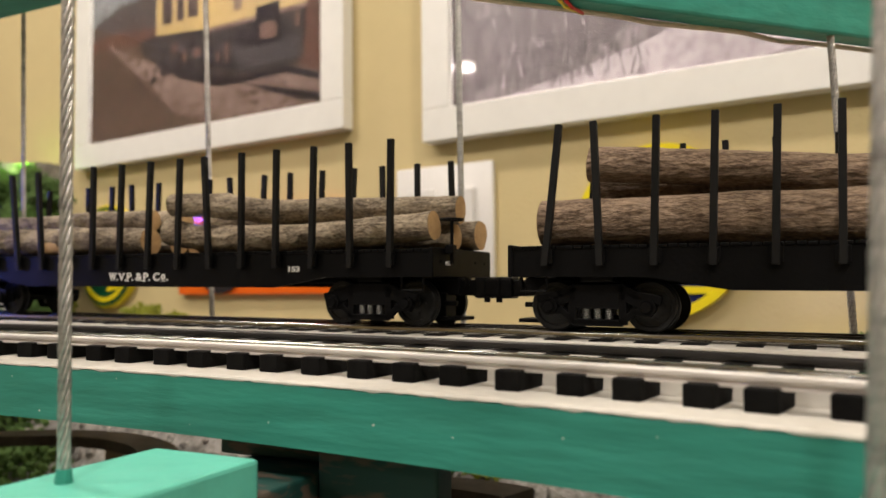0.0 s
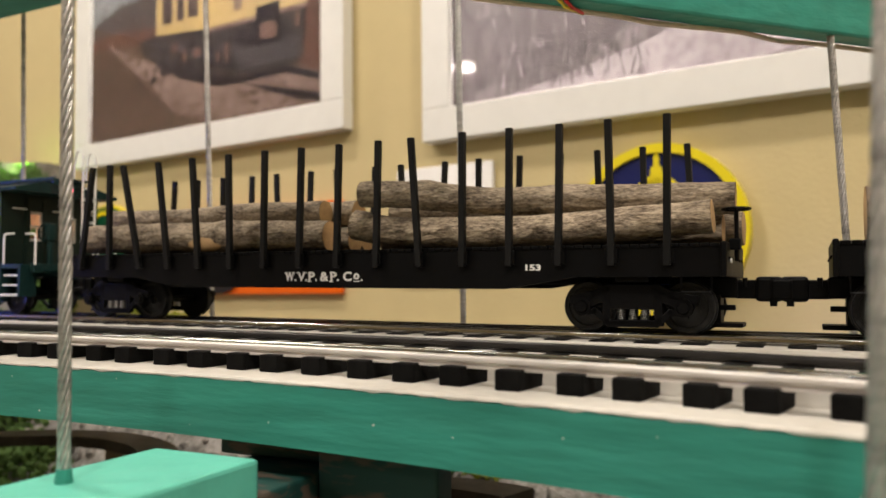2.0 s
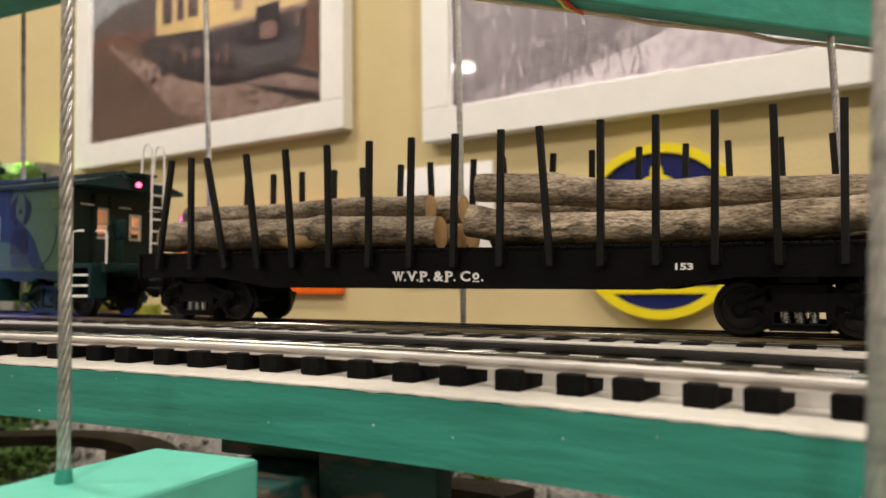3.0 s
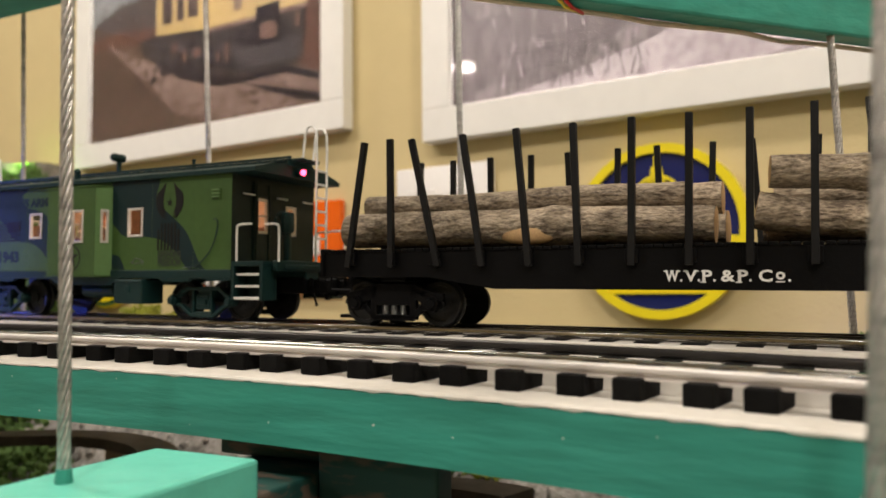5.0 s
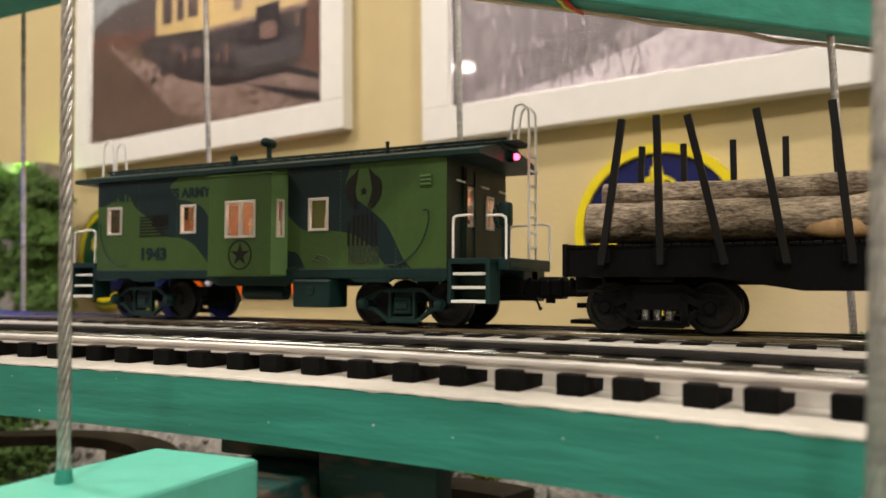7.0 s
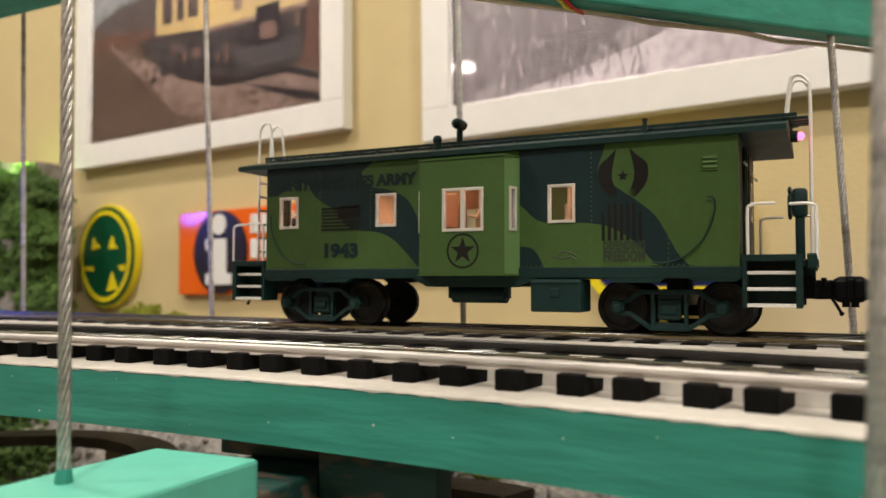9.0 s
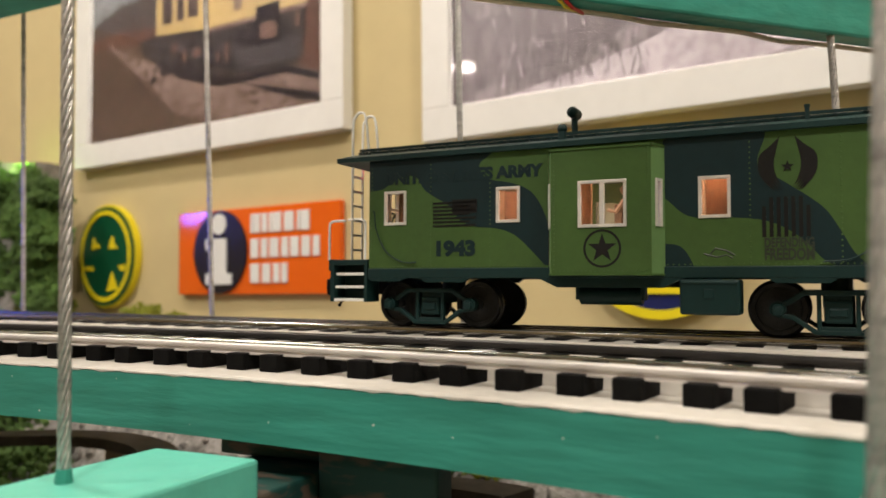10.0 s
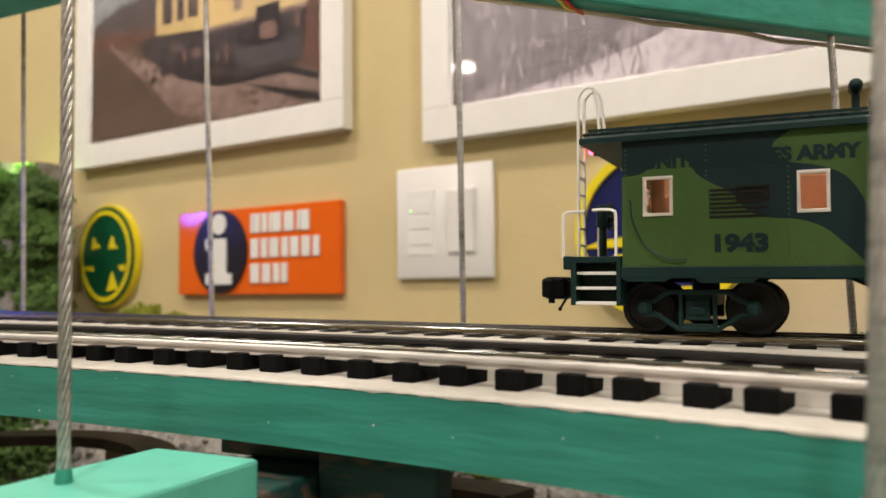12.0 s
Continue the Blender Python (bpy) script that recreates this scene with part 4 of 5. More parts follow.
# floor, cabin, roof
bm = box(bmesh.new(), -L, L, -HW + 0.6, HW - 0.6, 21.0, 24.4, 0.3)
pmm("floor_frame", bm, M_TRIM, caboose)
bm = bmesh.new()
box(bm, -L + 2, L - 2, -2.2, 2.2, 66.4, 67.0)
pmm("cabin_lamp", bm, M_CABIN_LAMP, caboose, "warm glowing cabin lamp strip")
bm = bmesh.new()
box(bm, -96, -79, 4, 26, 24.4, 52, 0.4)
box(bm, -60, -30, 6, 27, 24.4, 44, 0.4)
box(bm, -60, -30, 23, 27, 44, 60, 0.4)
box(bm, 30, 55, 4, 8, 24.4, 62, 0.4)
box(bm, 60, 92, 4, 26, 24.4, 46, 0.4)
rod(bm, (-88, -20, 24.4), (-88, -20, 64), 2.4, 12)
box(bm, 4, 7, -34, -22, 24.4, 46, 0.4)
box(bm, -21, -20, 2, 24, 24.4, 66, 0.4)
pmm("cabin_fittings", bm, M_CABIN_WOOD, caboose, "brown cabin furniture seen through the windows")
bm = box(bmesh.new(), -1.5, 3.5, -30, -14, 37.5, 47.0, 0.3)
pmm("cabin_locker", bm, mat("cream_locker", (0.6, 0.52, 0.33), 0.6), caboose, "cream locker panel in the bay")
section = [(-33.2, 68.3), (-33.2, 70.2), (-20, 73.6), (0, 75.6), (20, 73.6), (33.2, 70.2), (33.2, 68.3)]
bm = bmesh.new()
rows = [[bm.verts.new((x, y, z)) for y, z in section] for x in (-113.5, 113.5)]
k = len(section)
for j in range(k):
    bm.faces.new((rows[0][j], rows[0][(j + 1) % k], rows[1][(j + 1) % k], rows[1][j]))
bm.faces.new(rows[0])
bm.faces.new(rows[1][::-1])
roof = pmm("roof", bm, M_TRIM, caboose, "dark blue-green roof")
for yy in (-5.2, 0.0, 5.2):
    bm = box(bmesh.new(), -119.5, 119.5, yy - 1.9, yy + 1.9, 76.3, 77.4, 0.25)
    pmm("running_board", bm, M_TRIM, roof, "roof walk plank")
bm = plate(bmesh.new(), [(-2.4, 73.6), (2.4, 73.6), (0.7, 76.4), (-0.7, 76.4)], 20, pose(0, 10.0, 0))
box(bm, -0.5, 0.5, -11.5, 11.5, 77.3, 77.8)
bmesh.ops.transform(bm, matrix=MM, verts=bm.verts)
saddle = mesh_of("saddle", bm, M_TRIM)
for x in np.arange(-112, 113, 9.33):
    part("saddle", saddle, None, roof, at=pose(x * 0.001, 0, 0))
for yy in (-11.0, 11.0):
    pmm("edge_strip", box(bmesh.new(), -116, 116, yy - 0.4, yy + 0.4, 76.7, 77.9), M_TRIM, roof)
bm = bmesh.new()
rod(bm, (-22.9, 9.4, 75), (-22.9, 9.4, 88.5), 1.4, 12)
rod(bm, (-22.9, 6.0, 89.6), (-22.9, 12.4, 89.6), 2.4, 14)
ball(bm, (-22.9, 6.0, 89.6), 2.4, 2)
pmm("smoke_jack", bm, M_TRIM, roof, soft=True)
bm = bmesh.new()
rod(bm, (-18.8, -21.3, 72), (-18.8, -21.3, 77.2), 1.6, 12)
ball(bm, (-18.8, -21.3, 77.2), 2.0, 2)
pmm("roof_vent", bm, M_TRIM, roof, soft=True)
bm = bmesh.new()
rod(bm, (66, -22.3, 72), (66, -22.3, 77.2), 0.8, 10)
rod(bm, (66, -22.3, 77.2), (66, -22.3, 78.0), 1.0, 10)
pmm("antenna_post", bm, M_TRIM, roof)

# the two ends
for sg in (-1, 1):
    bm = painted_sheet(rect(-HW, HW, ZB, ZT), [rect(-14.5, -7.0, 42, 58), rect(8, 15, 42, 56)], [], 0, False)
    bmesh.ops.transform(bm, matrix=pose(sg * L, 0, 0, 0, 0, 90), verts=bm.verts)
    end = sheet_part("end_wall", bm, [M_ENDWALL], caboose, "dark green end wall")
    for w in ((-14.5, -7.0, 42, 58), (8, 15, 42, 56)):
        bm = bmesh.new()
        box(bm, w[0] - 0.4, w[1] + 0.4, -0.8, 0.8, w[2] - 0.4, w[2] + 0.8)
        box(bm, w[0] - 0.4, w[1] + 0.4, -0.8, 0.8, w[3] - 0.8, w[3] + 0.4)
        for x in (w[0], w[1]):
            box(bm, x - 0.5, x + 0.5, -0.8, 0.8, w[2], w[3])
        box(bm, w[0], w[1], -0.6, 0.6, (w[2] + w[3]) / 2 - 0.5, (w[2] + w[3]) / 2 + 0.5)
        bmesh.ops.transform(bm, matrix=pose(sg * L, 0, 0, 0, 0, 90), verts=bm.verts)
        pmm("end_window", bm, M_WINFRAME, end, "pale sash window frame")
    bm = bmesh.new()
    for ya, yb, za, zb in ((-17, -15, 25, 66), (-6.5, -4.5, 25, 66), (-15, -6.5, 25, 41), (-15, -6.5, 59, 66)):
        box(bm, sg * (L - 0.2), sg * (L + 1.0), ya, yb, za, zb, 0.2)
    for a, b in ((-16, -14.5), (-6.9, -5.4)):
        box(bm, sg * (L + 1), sg * (L + 1.5), a, b, 26, 65, 0.1)
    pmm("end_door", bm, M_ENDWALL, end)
    # platform
    bm = box(bmesh.new(), sg * L, sg * 122, -22, 22, 24.2, 26.4, 0.3)
    box(bm, sg * 118.6, sg * 121.6, -27, 27, 23.2, 28.2, 0.5)
    box(bm, sg * L, sg * 121, -5, 5, 18.5, 24.3, 0.4)
    platform = pmm("platform", bm, M_TRIM, caboose)
    for yy in (-1, 1):
        bm = bmesh.new()
        for x0, x1 in ((99.2, 100.6), (115.4, 117.2)):
            plate(bm, [(sg * x0, 27.8), (sg * x1, 27.8), (sg * x1, 10.2), (sg * x0, 10.2)], 9.5, pose(0, yy * 27 + 4.75, 0))
        box(bm, sg * 99, sg * 117.4, yy * 22, yy * 23.2, 10.4, 27.6, 0.2)
        box(bm, sg * 99, sg * 117.4, yy * 22, yy * 31.6, 25.6, 27.8, 0.2)
        steps = pmm("steps", bm, M_TRIM, platform)
        for z, dy in ((21.8, 30.0), (16.4, 30.8), (11.0, 31.6)):
            bm = box(bmesh.new(), sg * 100.6, sg * 115.4, yy * 23, yy * dy, z - 0.55, z + 0.55, 0.15)
            pmm("tread", bm, M_HANDRAIL, steps, "white edged step")
        bm = bmesh.new()
        yr = yy * 30.4
        tube(bm, smooth_line([(sg * 101, yr, 27.5), (sg * 101, yr, 42), (sg * 101.8, yr, 44), (sg * 104, yr, 44.6), (sg * 109.5, yr, 44.6)], 4), 0.55, 6)
        tube(bm, smooth_line([(sg * 121.6, yr * 0.86, 27.5), (sg * 121.6, yr * 0.86, 42), (sg * 120.8, yr * 0.86, 44), (sg * 118.8, yr * 0.86, 44.6), (sg * 113.5, yr * 0.86, 44.6)], 4), 0.55, 6)
        pmm("handrail", bm, M_HANDRAIL, platform, "white bent handrail")
    bm = bmesh.new()
    for y in (-21, -18.5 + 22, 24):
        tube(bm, [(sg * (L + 1.4), y - 4, 59.5), (sg * (L + 1.4), y + 4, 59.5)], 0.45, 6)
    pmm("end_grab", bm, M_HANDRAIL, end, "white grab bar")
    # ladder over the roof's end
    ly = -6.5 if sg < 0 else 8.0
    lad = None
    for y in (ly - 4.2, ly + 4.2):
        pts = smooth_line([(sg * 120.0, y, 27), (sg * 120.0, y, 60), (sg * 120.0, y, 87.6), (sg * 118.8, y, 93.0), (sg * 116.0, y, 94.7), (sg * 113.4, y, 92.0), (sg * 111.6, y, 76.5)], 5)
        ob = pmm("stile" if lad else "ladder", tube(bmesh.new(), pts, 0.62, 6), M_HANDRAIL, lad or caboose, "white bent ladder bar", soft=True)
        lad = lad or ob
    for z in np.arange(33, 76, 6.6):
        pmm("rung", box(bmesh.new(), sg * 119.5, sg * 120.5, ly - 4.2, ly + 4.2, z - 0.45, z + 0.45), M_HANDRAIL, lad)
    # brake stand
    bm = bmesh.new()
    yb = -13.5 * sg     # the two ends are turned copies of each other
    box(bm, sg * 115, sg * 118, yb - 1.4, yb + 1.4, 26, 44, 0.8)
    box(bm, sg * 114, sg * 119, yb - 2.6, yb + 2.6, 41, 51, 1.4)
    ring = [(sg * 113.4, yb + 5.2 * math.cos(k * math.tau / 18), 46 + 5.2 * math.sin(k * math.tau / 18)) for k in range(19)]
    tube(bm, ring, 0.6, 6)
    for k in range(3):
        rod(bm, ring[k * 3], ring[k * 3 + 9], 0.4, 5)
    pmm("brake_stand", bm, M_TRIM, platform, soft=True)
    # marker lamps
    for y in (-2.3,):
        bm = rod(bmesh.new(), (sg * 112.4, y, 71.0), (sg * 116.0, y, 71.0), 2.1, 14)
        lampb = pmm("marker_lamp", bm, M_TRIM, roof)
        pmm("lens", ball(bmesh.new(), (sg * 116.8, y, 71.0), 1.5, 2), M_RED_LAMP, lampb, "glowing red lens", soft=True)
    coupler(caboose, sg * 120, sg, False)
for sg in (-1, 1):
    truck(caboose, sg * 74.2 - 0.0, M_TRIM, False)
# under the floor
bm = box(bmesh.new(), 26.0, 45.2, -34.0, -20, 7.6, 19.6, 0.8)
box(bm, 33.8, 37.2, -34.5, -33.8, 13.0, 16.4, 0.3)
box(bm, 26.4, 44.8, -34.4, -33.8, 18.0, 18.8, 0.2)
pmm("battery_box", bm, M_TRIM, caboose, "dark blue-green equipment box with a hatch")
bm = bmesh.new()
rod(bm, (-12.5, -18, 13.6), (10.5, -18, 13.6), 3.4, 16)
for x in (-13.5, 11.0):
    box(bm, x - 0.8, x + 0.8, -20, -16, 12, 21, 0.3)
pmm("air_tank", bm, M_TRIM, caboose, soft=True)

# a small plain figurine sits in the bay
bm = bmesh.new()
ball(bm, (8.2, -32, 45), 2.6, 2, 0.8, 0.9, 1.6)
ball(bm, (7.4, -32.2, 51.2), 1.7, 2, 1, 0.9, 1.15)
tube(bm, [(7.4, -34, 47.5), (4.8, -34.8, 43.2), (2.0, -34.6, 44)], 0.8, 6)
bmesh.ops.transform(bm, matrix=MM, verts=bm.verts)
doll = part("figurine", bm, mat("peach_plastic", (0.75, 0.42, 0.25), 0.5), None, soft=True)
tagged(doll, "tiny plain peach plastic figurine seated in the caboose window", "figurine")
MOVERS.append((doll, 0.0, "C"))


# ---- things on the wall; a, b as in the room's frame ----
def on_wall(a, b, off=0.0):
    return ROOM @ pose(a, WALL_N - off, b)


def picture(label, a0, a1, b0, b1, border, photo):
    """A deep white frame with a print behind glass."""
    root = thing("picture_frame", label, "framed picture", "framed pictures", on_wall((a0 + a1) / 2, b0, 0.0))
    w, h, d = (a1 - a0) / 2, b1 - b0, 0.018
    for x0, x1, z0, z1 in ((-w, w, 0, border), (-w, w, h - border, h), (-w, -w + border, border, h - border), (w - border, w, border, h - border)):
        part("frame_rail", box(bmesh.new(), x0, x1, -d, -0.0005, z0, z1, 0.0012), M_FRAME, root)
    part("backing", box(bmesh.new(), -w + border, w - border, -0.0105, -0.002, border, h - border), M_FRAME, root)
    photo(root, -w + border, w - border, border, h - border)
    pane = part("glass_pane", box(bmesh.new(), -w + border - 0.001, w - border + 0.001, -0.0152, -0.0144, border - 0.001, h - border + 0.001), M_PICTURE_GLASS, root)
    pane.visible_shadow = False


def print_patch(root, name, outline, material, y, label=""):
    part(name, plate(bmesh.new(), outline, 0.0003, pose(0, y, 0)), material, root, label)


P_SKY = mat("print_pale_sky", (0.17, 0.175, 0.18), 0.5, vary=0.1, scale=9, spec=0.1)
P_TREES = mat("print_dark_trees", (0.030, 0.024, 0.022), 0.5, vary=0.4, scale=60, second=(0.065, 0.05, 0.045), hard=2, spec=0.1)
P_TREES_BROWN = mat("print_dark_weeds", (0.030, 0.018, 0.014), 0.5, vary=0.4, scale=70, second=(0.075, 0.046, 0.033), amount=0.6, hard=1.6, spec=0.1)
P_WINDOW = mat("print_window_brown", (0.055, 0.035, 0.035), 0.5, vary=0.3, scale=60, spec=0.1)
P_PLOW = mat("print_plow_grey", (0.050, 0.042, 0.045), 0.5, vary=0.3, scale=60, spec=0.1)
P_COUPLER = mat("print_coupler_brown", (0.13, 0.075, 0.058), 0.5, vary=0.3, scale=120, spec=0.1)
P_GRASS = mat("print_brown_grass", (0.066, 0.042, 0.029), 0.5, vary=0.3, scale=38, second=(0.030, 0.018, 0.014), amount=0.5, hard=2.0, spec=0.1)
P_GRAVEL = mat("print_gravel", (0.148, 0.102, 0.086), 0.5, vary=0.2, scale=45, second=(0.085, 0.055, 0.045), amount=0.45, hard=1.8, spec=0.1)
P_RAIL = mat("print_dark_rails", (0.012, 0.008, 0.011), 0.5, vary=0.2, spec=0.1)
P_ENGINE = mat("print_engine_yellow", (0.33, 0.23, 0.08), 0.4, vary=0.12, scale=50)
P_ENGINE_DARK = mat("print_engine_dark", (0.010, 0.008, 0.009), 0.5, vary=0.3, scale=45, second=(0.040, 0.030, 0.028), amount=0.4, hard=1.6, spec=0.1)
P_RUST = mat("print_rust", (0.085, 0.038, 0.026), 0.5, vary=0.3, scale=50, spec=0.1)
P_SNOW = mat("print_winter_woods", (0.185, 0.158, 0.168), 0.4, vary=0.3, scale=16, second=(0.075, 0.06, 0.065), amount=0.45, stretch=(1.6, 1, 0.4), hard=2.4)
P_SNOW_LIGHT = mat("print_snow", (0.36, 0.32, 0.34), 0.4, vary=0.15, scale=22, second=(0.20, 0.17, 0.185), amount=0.4, hard=1.8)
P_SNOW_DARK = mat("print_bare_bushes", (0.095, 0.078, 0.085), 0.4, vary=0.3, scale=50, second=(0.15, 0.125, 0.135), amount=0.5, stretch=(2.2, 1, 0.5), hard=2.4)
P_TAN = mat("print_tan_house", (0.15, 0.11, 0.075), 0.4, vary=0.3, scale=40, second=(0.24, 0.20, 0.17), hard=2.2)


def photo_engine(root, x0, x1, z0, z1):
    """A print of an old yellow diesel engine on a gravel bank."""
    w = x1 - x0

    def patch(name, corners, material, layer, rounded=False):
        pts = [(x0 + w * t, z0 + z) for t, z in corners]
        print_patch(root, name, blob(pts) if rounded else pts, material, -0.0106 - 0.0003 * layer)

    patch("print_sky", [(0, 0), (1, 0), (1, z1 - z0), (0, z1 - z0)], P_SKY, 0)
    patch("print_trees", [(0.001, 0.166), (0.09, 0.176), (0.20, 0.184), (0.31, 0.20), (0.36, 0.20), (0.36, 0.11), (0.001, 0.12)], P_TREES, 1, True)
    patch("print_far_bank", [(0, 0.10), (0.40, 0.10), (0.40, 0.140), (0.15, 0.150), (0, 0.148)], P_RUST, 2)
    patch("print_bank", [(0, 0), (1, 0), (1, 0.07), (0.5, 0.10), (0.3, 0.12), (0.12, 0.132), (0, 0.13)], P_GRASS, 3)
    patch("print_gravel", [(0.07, 0.140), (0.27, 0.102), (0.44, 0.074), (0.61, 0.062), (0.80, 0.056), (0.998, 0.042), (0.998, 0.003), (0.56, 0.003), (0.41, 0.024), (0.31, 0.060), (0.17, 0.106)], P_GRAVEL, 4)
    patch("print_weeds", [(0.08, 0.064), (0.21, 0.062), (0.35, 0.038), (0.39, 0.016), (0.27, 0.008), (0.08, 0.010)], P_TREES_BROWN, 4.5, True)
    patch("print_weeds", [(0.02, 0.11), (0.08, 0.115), (0.15, 0.09), (0.13, 0.075), (0.04, 0.08)], P_TREES_BROWN, 4.5, True)
    patch("print_shade", [(0.27, 0.108), (0.64, 0.058), (0.74, 0.043), (0.61, 0.044), (0.44, 0.066)], P_RAIL, 5)
    patch("print_rail", [(0.67, 0.050), (0.87, 0.053), (0.998, 0.034), (0.998, 0.026), (0.87, 0.044), (0.70, 0.043)], P_RAIL, 5.5)
    patch("print_rail", [(0.69, 0.044), (0.998, 0.012), (0.998, 0.003), (0.92, 0.009)], P_RAIL, 5.5)
    patch("print_woods", [(0.92, 0.05), (0.998, 0.036), (0.998, 0.29), (0.94, 0.29)], P_RUST, 5)
    patch("print_trucks", [(0.25, 0.127), (0.33, 0.132), (0.56, 0.124), (0.943, 0.120), (0.93, 0.058), (0.854, 0.052), (0.643, 0.052), (0.441, 0.080), (0.264, 0.108)], P_ENGINE_DARK, 6)
    patch("print_plow", [(0.667, 0.084), (0.926, 0.085), (0.912, 0.060), (0.706, 0.057)], P_PLOW, 6.5)
    patch("print_body", [(0.331, 0.130), (0.562, 0.121), (0.95, 0.118), (0.95, 0.29), (0.331, 0.29)], P_ENGINE, 7)
    patch("print_walkway", [(0.562, 0.115), (0.95, 0.114), (0.95, 0.120), (0.562, 0.121)], P_GRAVEL, 7.5)
    for t, tw in ((0.36, 0.045), (0.427, 0.03), (0.476, 0.043)):
        patch("print_window", [(t, 0.142), (t + tw, 0.141), (t + tw, 0.20), (t, 0.20)], P_WINDOW, 8)
    patch("print_headlamp", [(0.67, 0.134), (0.70, 0.134), (0.70, 0.152), (0.67, 0.152)], P_GRAVEL, 8, True)
    patch("print_step", [(0.759, 0.130), (0.847, 0.131), (0.847, 0.084), (0.759, 0.082)], P_RAIL, 8)
    patch("print_coupler", [(0.775, 0.108), (0.832, 0.107), (0.832, 0.089), (0.775, 0.090)], P_COUPLER, 9, True)
    for t, z, tw, h in ((0.405, 0.102, 0.022, 0.010), (0.502, 0.089, 0.030, 0.010), (0.455, 0.085, 0.014, 0.016), (0.635, 0.073, 0.014, 0.022), (0.60, 0.075, 0.012, 0.012), (0.905, 0.095, 0.014, 0.016)):
        patch("print_bracket", [(t, z), (t + tw, z), (t + tw, z + h), (t, z + h)], P_COUPLER, 9, True)
    flecks(root, "print_weed_marks", P_TREES_BROWN, 130, x0 + 0.005, x0 + 0.36 * w, z0 + 0.003, z0 + 0.075, 0.006, 0.009, 5)
    flecks(root, "print_weed_marks", P_GRASS, 60, x0 + 0.02, x0 + 0.34 * w, z0 + 0.02, z0 + 0.115, 0.007, 0.006, 5.3)
    flecks(root, "print_stone_marks", P_GRASS, 90, x0 + 0.40 * w, x0 + 0.97 * w, z0 + 0.003, z0 + 0.036, 0.008, 0.002, 5.2)
    flecks(root, "print_iron_marks", P_RAIL, 60, x0 + 0.30 * w, x0 + 0.92 * w, z0 + 0.066, z0 + 0.110, 0.007, 0.008, 6.7)
    flecks(root, "print_iron_marks", P_PLOW, 40, x0 + 0.30 * w, x0 + 0.74 * w, z0 + 0.080, z0 + 0.112, 0.004, 0.008, 6.9)
    flecks(root, "print_tree_marks", P_TREES, 50, x0 + 0.03 * w, x0 + 0.32 * w, z0 + 0.150, z0 + 0.190, 0.008, 0.006, 2.5)


def flecks(root, name, material, count, x0, x1, z0, z1, wide, high, layer):
    """Small ragged marks of one tone in a print, strewn over a stretch of it."""
    bm = bmesh.new()
    for _ in range(count):
        x, z = random.uniform(x0, x1), random.uniform(z0, z1)
        w, h = wide * random.uniform(0.4, 1.3), high * random.uniform(0.4, 1.3)
        lean = random.uniform(-0.3, 0.3) * h
        pts = [(x + w * math.cos(k * math.tau / 7) * random.uniform(0.6, 1.1) + lean * math.sin(k * math.tau / 7), z + h * math.sin(k * math.tau / 7) * random.uniform(0.6, 1.1)) for k in range(7)]
        bm.faces.new([bm.verts.new((min(max(a, x0), x1), -0.0107 - 0.0003 * layer - 0.000002 * _, min(max(b, z0), z1))) for a, b in pts])
    tagged(part(name, bm, material, root), kind="stuff")


def photo_winter(root, x0, x1, z0, z1):
    """A print of bare winter woods above snow."""
    w = x1 - x0
    X = lambda t: x0 + w * t
    print_patch(root, "print_woods", rect(x0, x1, z0, z1), P_SNOW, -0.01060)
    print_patch(root, "print_bushes", blob([(X(0), z0 + 0.001), (X(0.10), z0 + 0.022), (X(0.2), z0 + 0.03), (X(0.26), z0 + 0.06), (X(0.16), z0 + 0.085), (X(0), z0 + 0.08)]), P_SNOW_DARK, -0.01090)
    print_patch(root, "print_snow", blob([(X(0.08), z0 + 0.001), (X(0.26), z0 + 0.028), (X(0.38), z0 + 0.052), (X(0.62), z0 + 0.058), (X(0.62), z0 + 0.03), (X(0.40), z0 + 0.001)]), P_SNOW_LIGHT, -0.01120)
    print_patch(root, "print_house", blob([(X(0.30), z0 + 0.085), (X(0.40), z0 + 0.075), (X(0.60), z0 + 0.085), (X(0.62), z0 + 0.12), (X(0.45), z0 + 0.125), (X(0.33), z0 + 0.115)]), P_TAN, -0.01150)
    flecks(root, "print_trunk_marks", P_SNOW_DARK, 460, x0 + 0.002, X(0.28), z0 + 0.004, z0 + 0.16, 0.0011, 0.011, 2.6)
    flecks(root, "print_trunk_marks", P_SNOW_DARK, 300, X(0.20), X(0.75), z0 + 0.066, z0 + 0.20, 0.0012, 0.009, 3.6)
    flecks(root, "print_snow_marks", P_SNOW_LIGHT, 160, X(0.06), X(0.60), z0 + 0.003, z0 + 0.11, 0.0010, 0.009, 3.9)


picture("wide white frame with a photograph of a yellow engine", -1.0445, -0.5417, 0.1755, 0.57, 0.0330, photo_engine)
picture("wide white frame with a grey winter woods photograph", -0.4383, 0.34, 0.1478, 0.57, 0.0328, photo_winter)

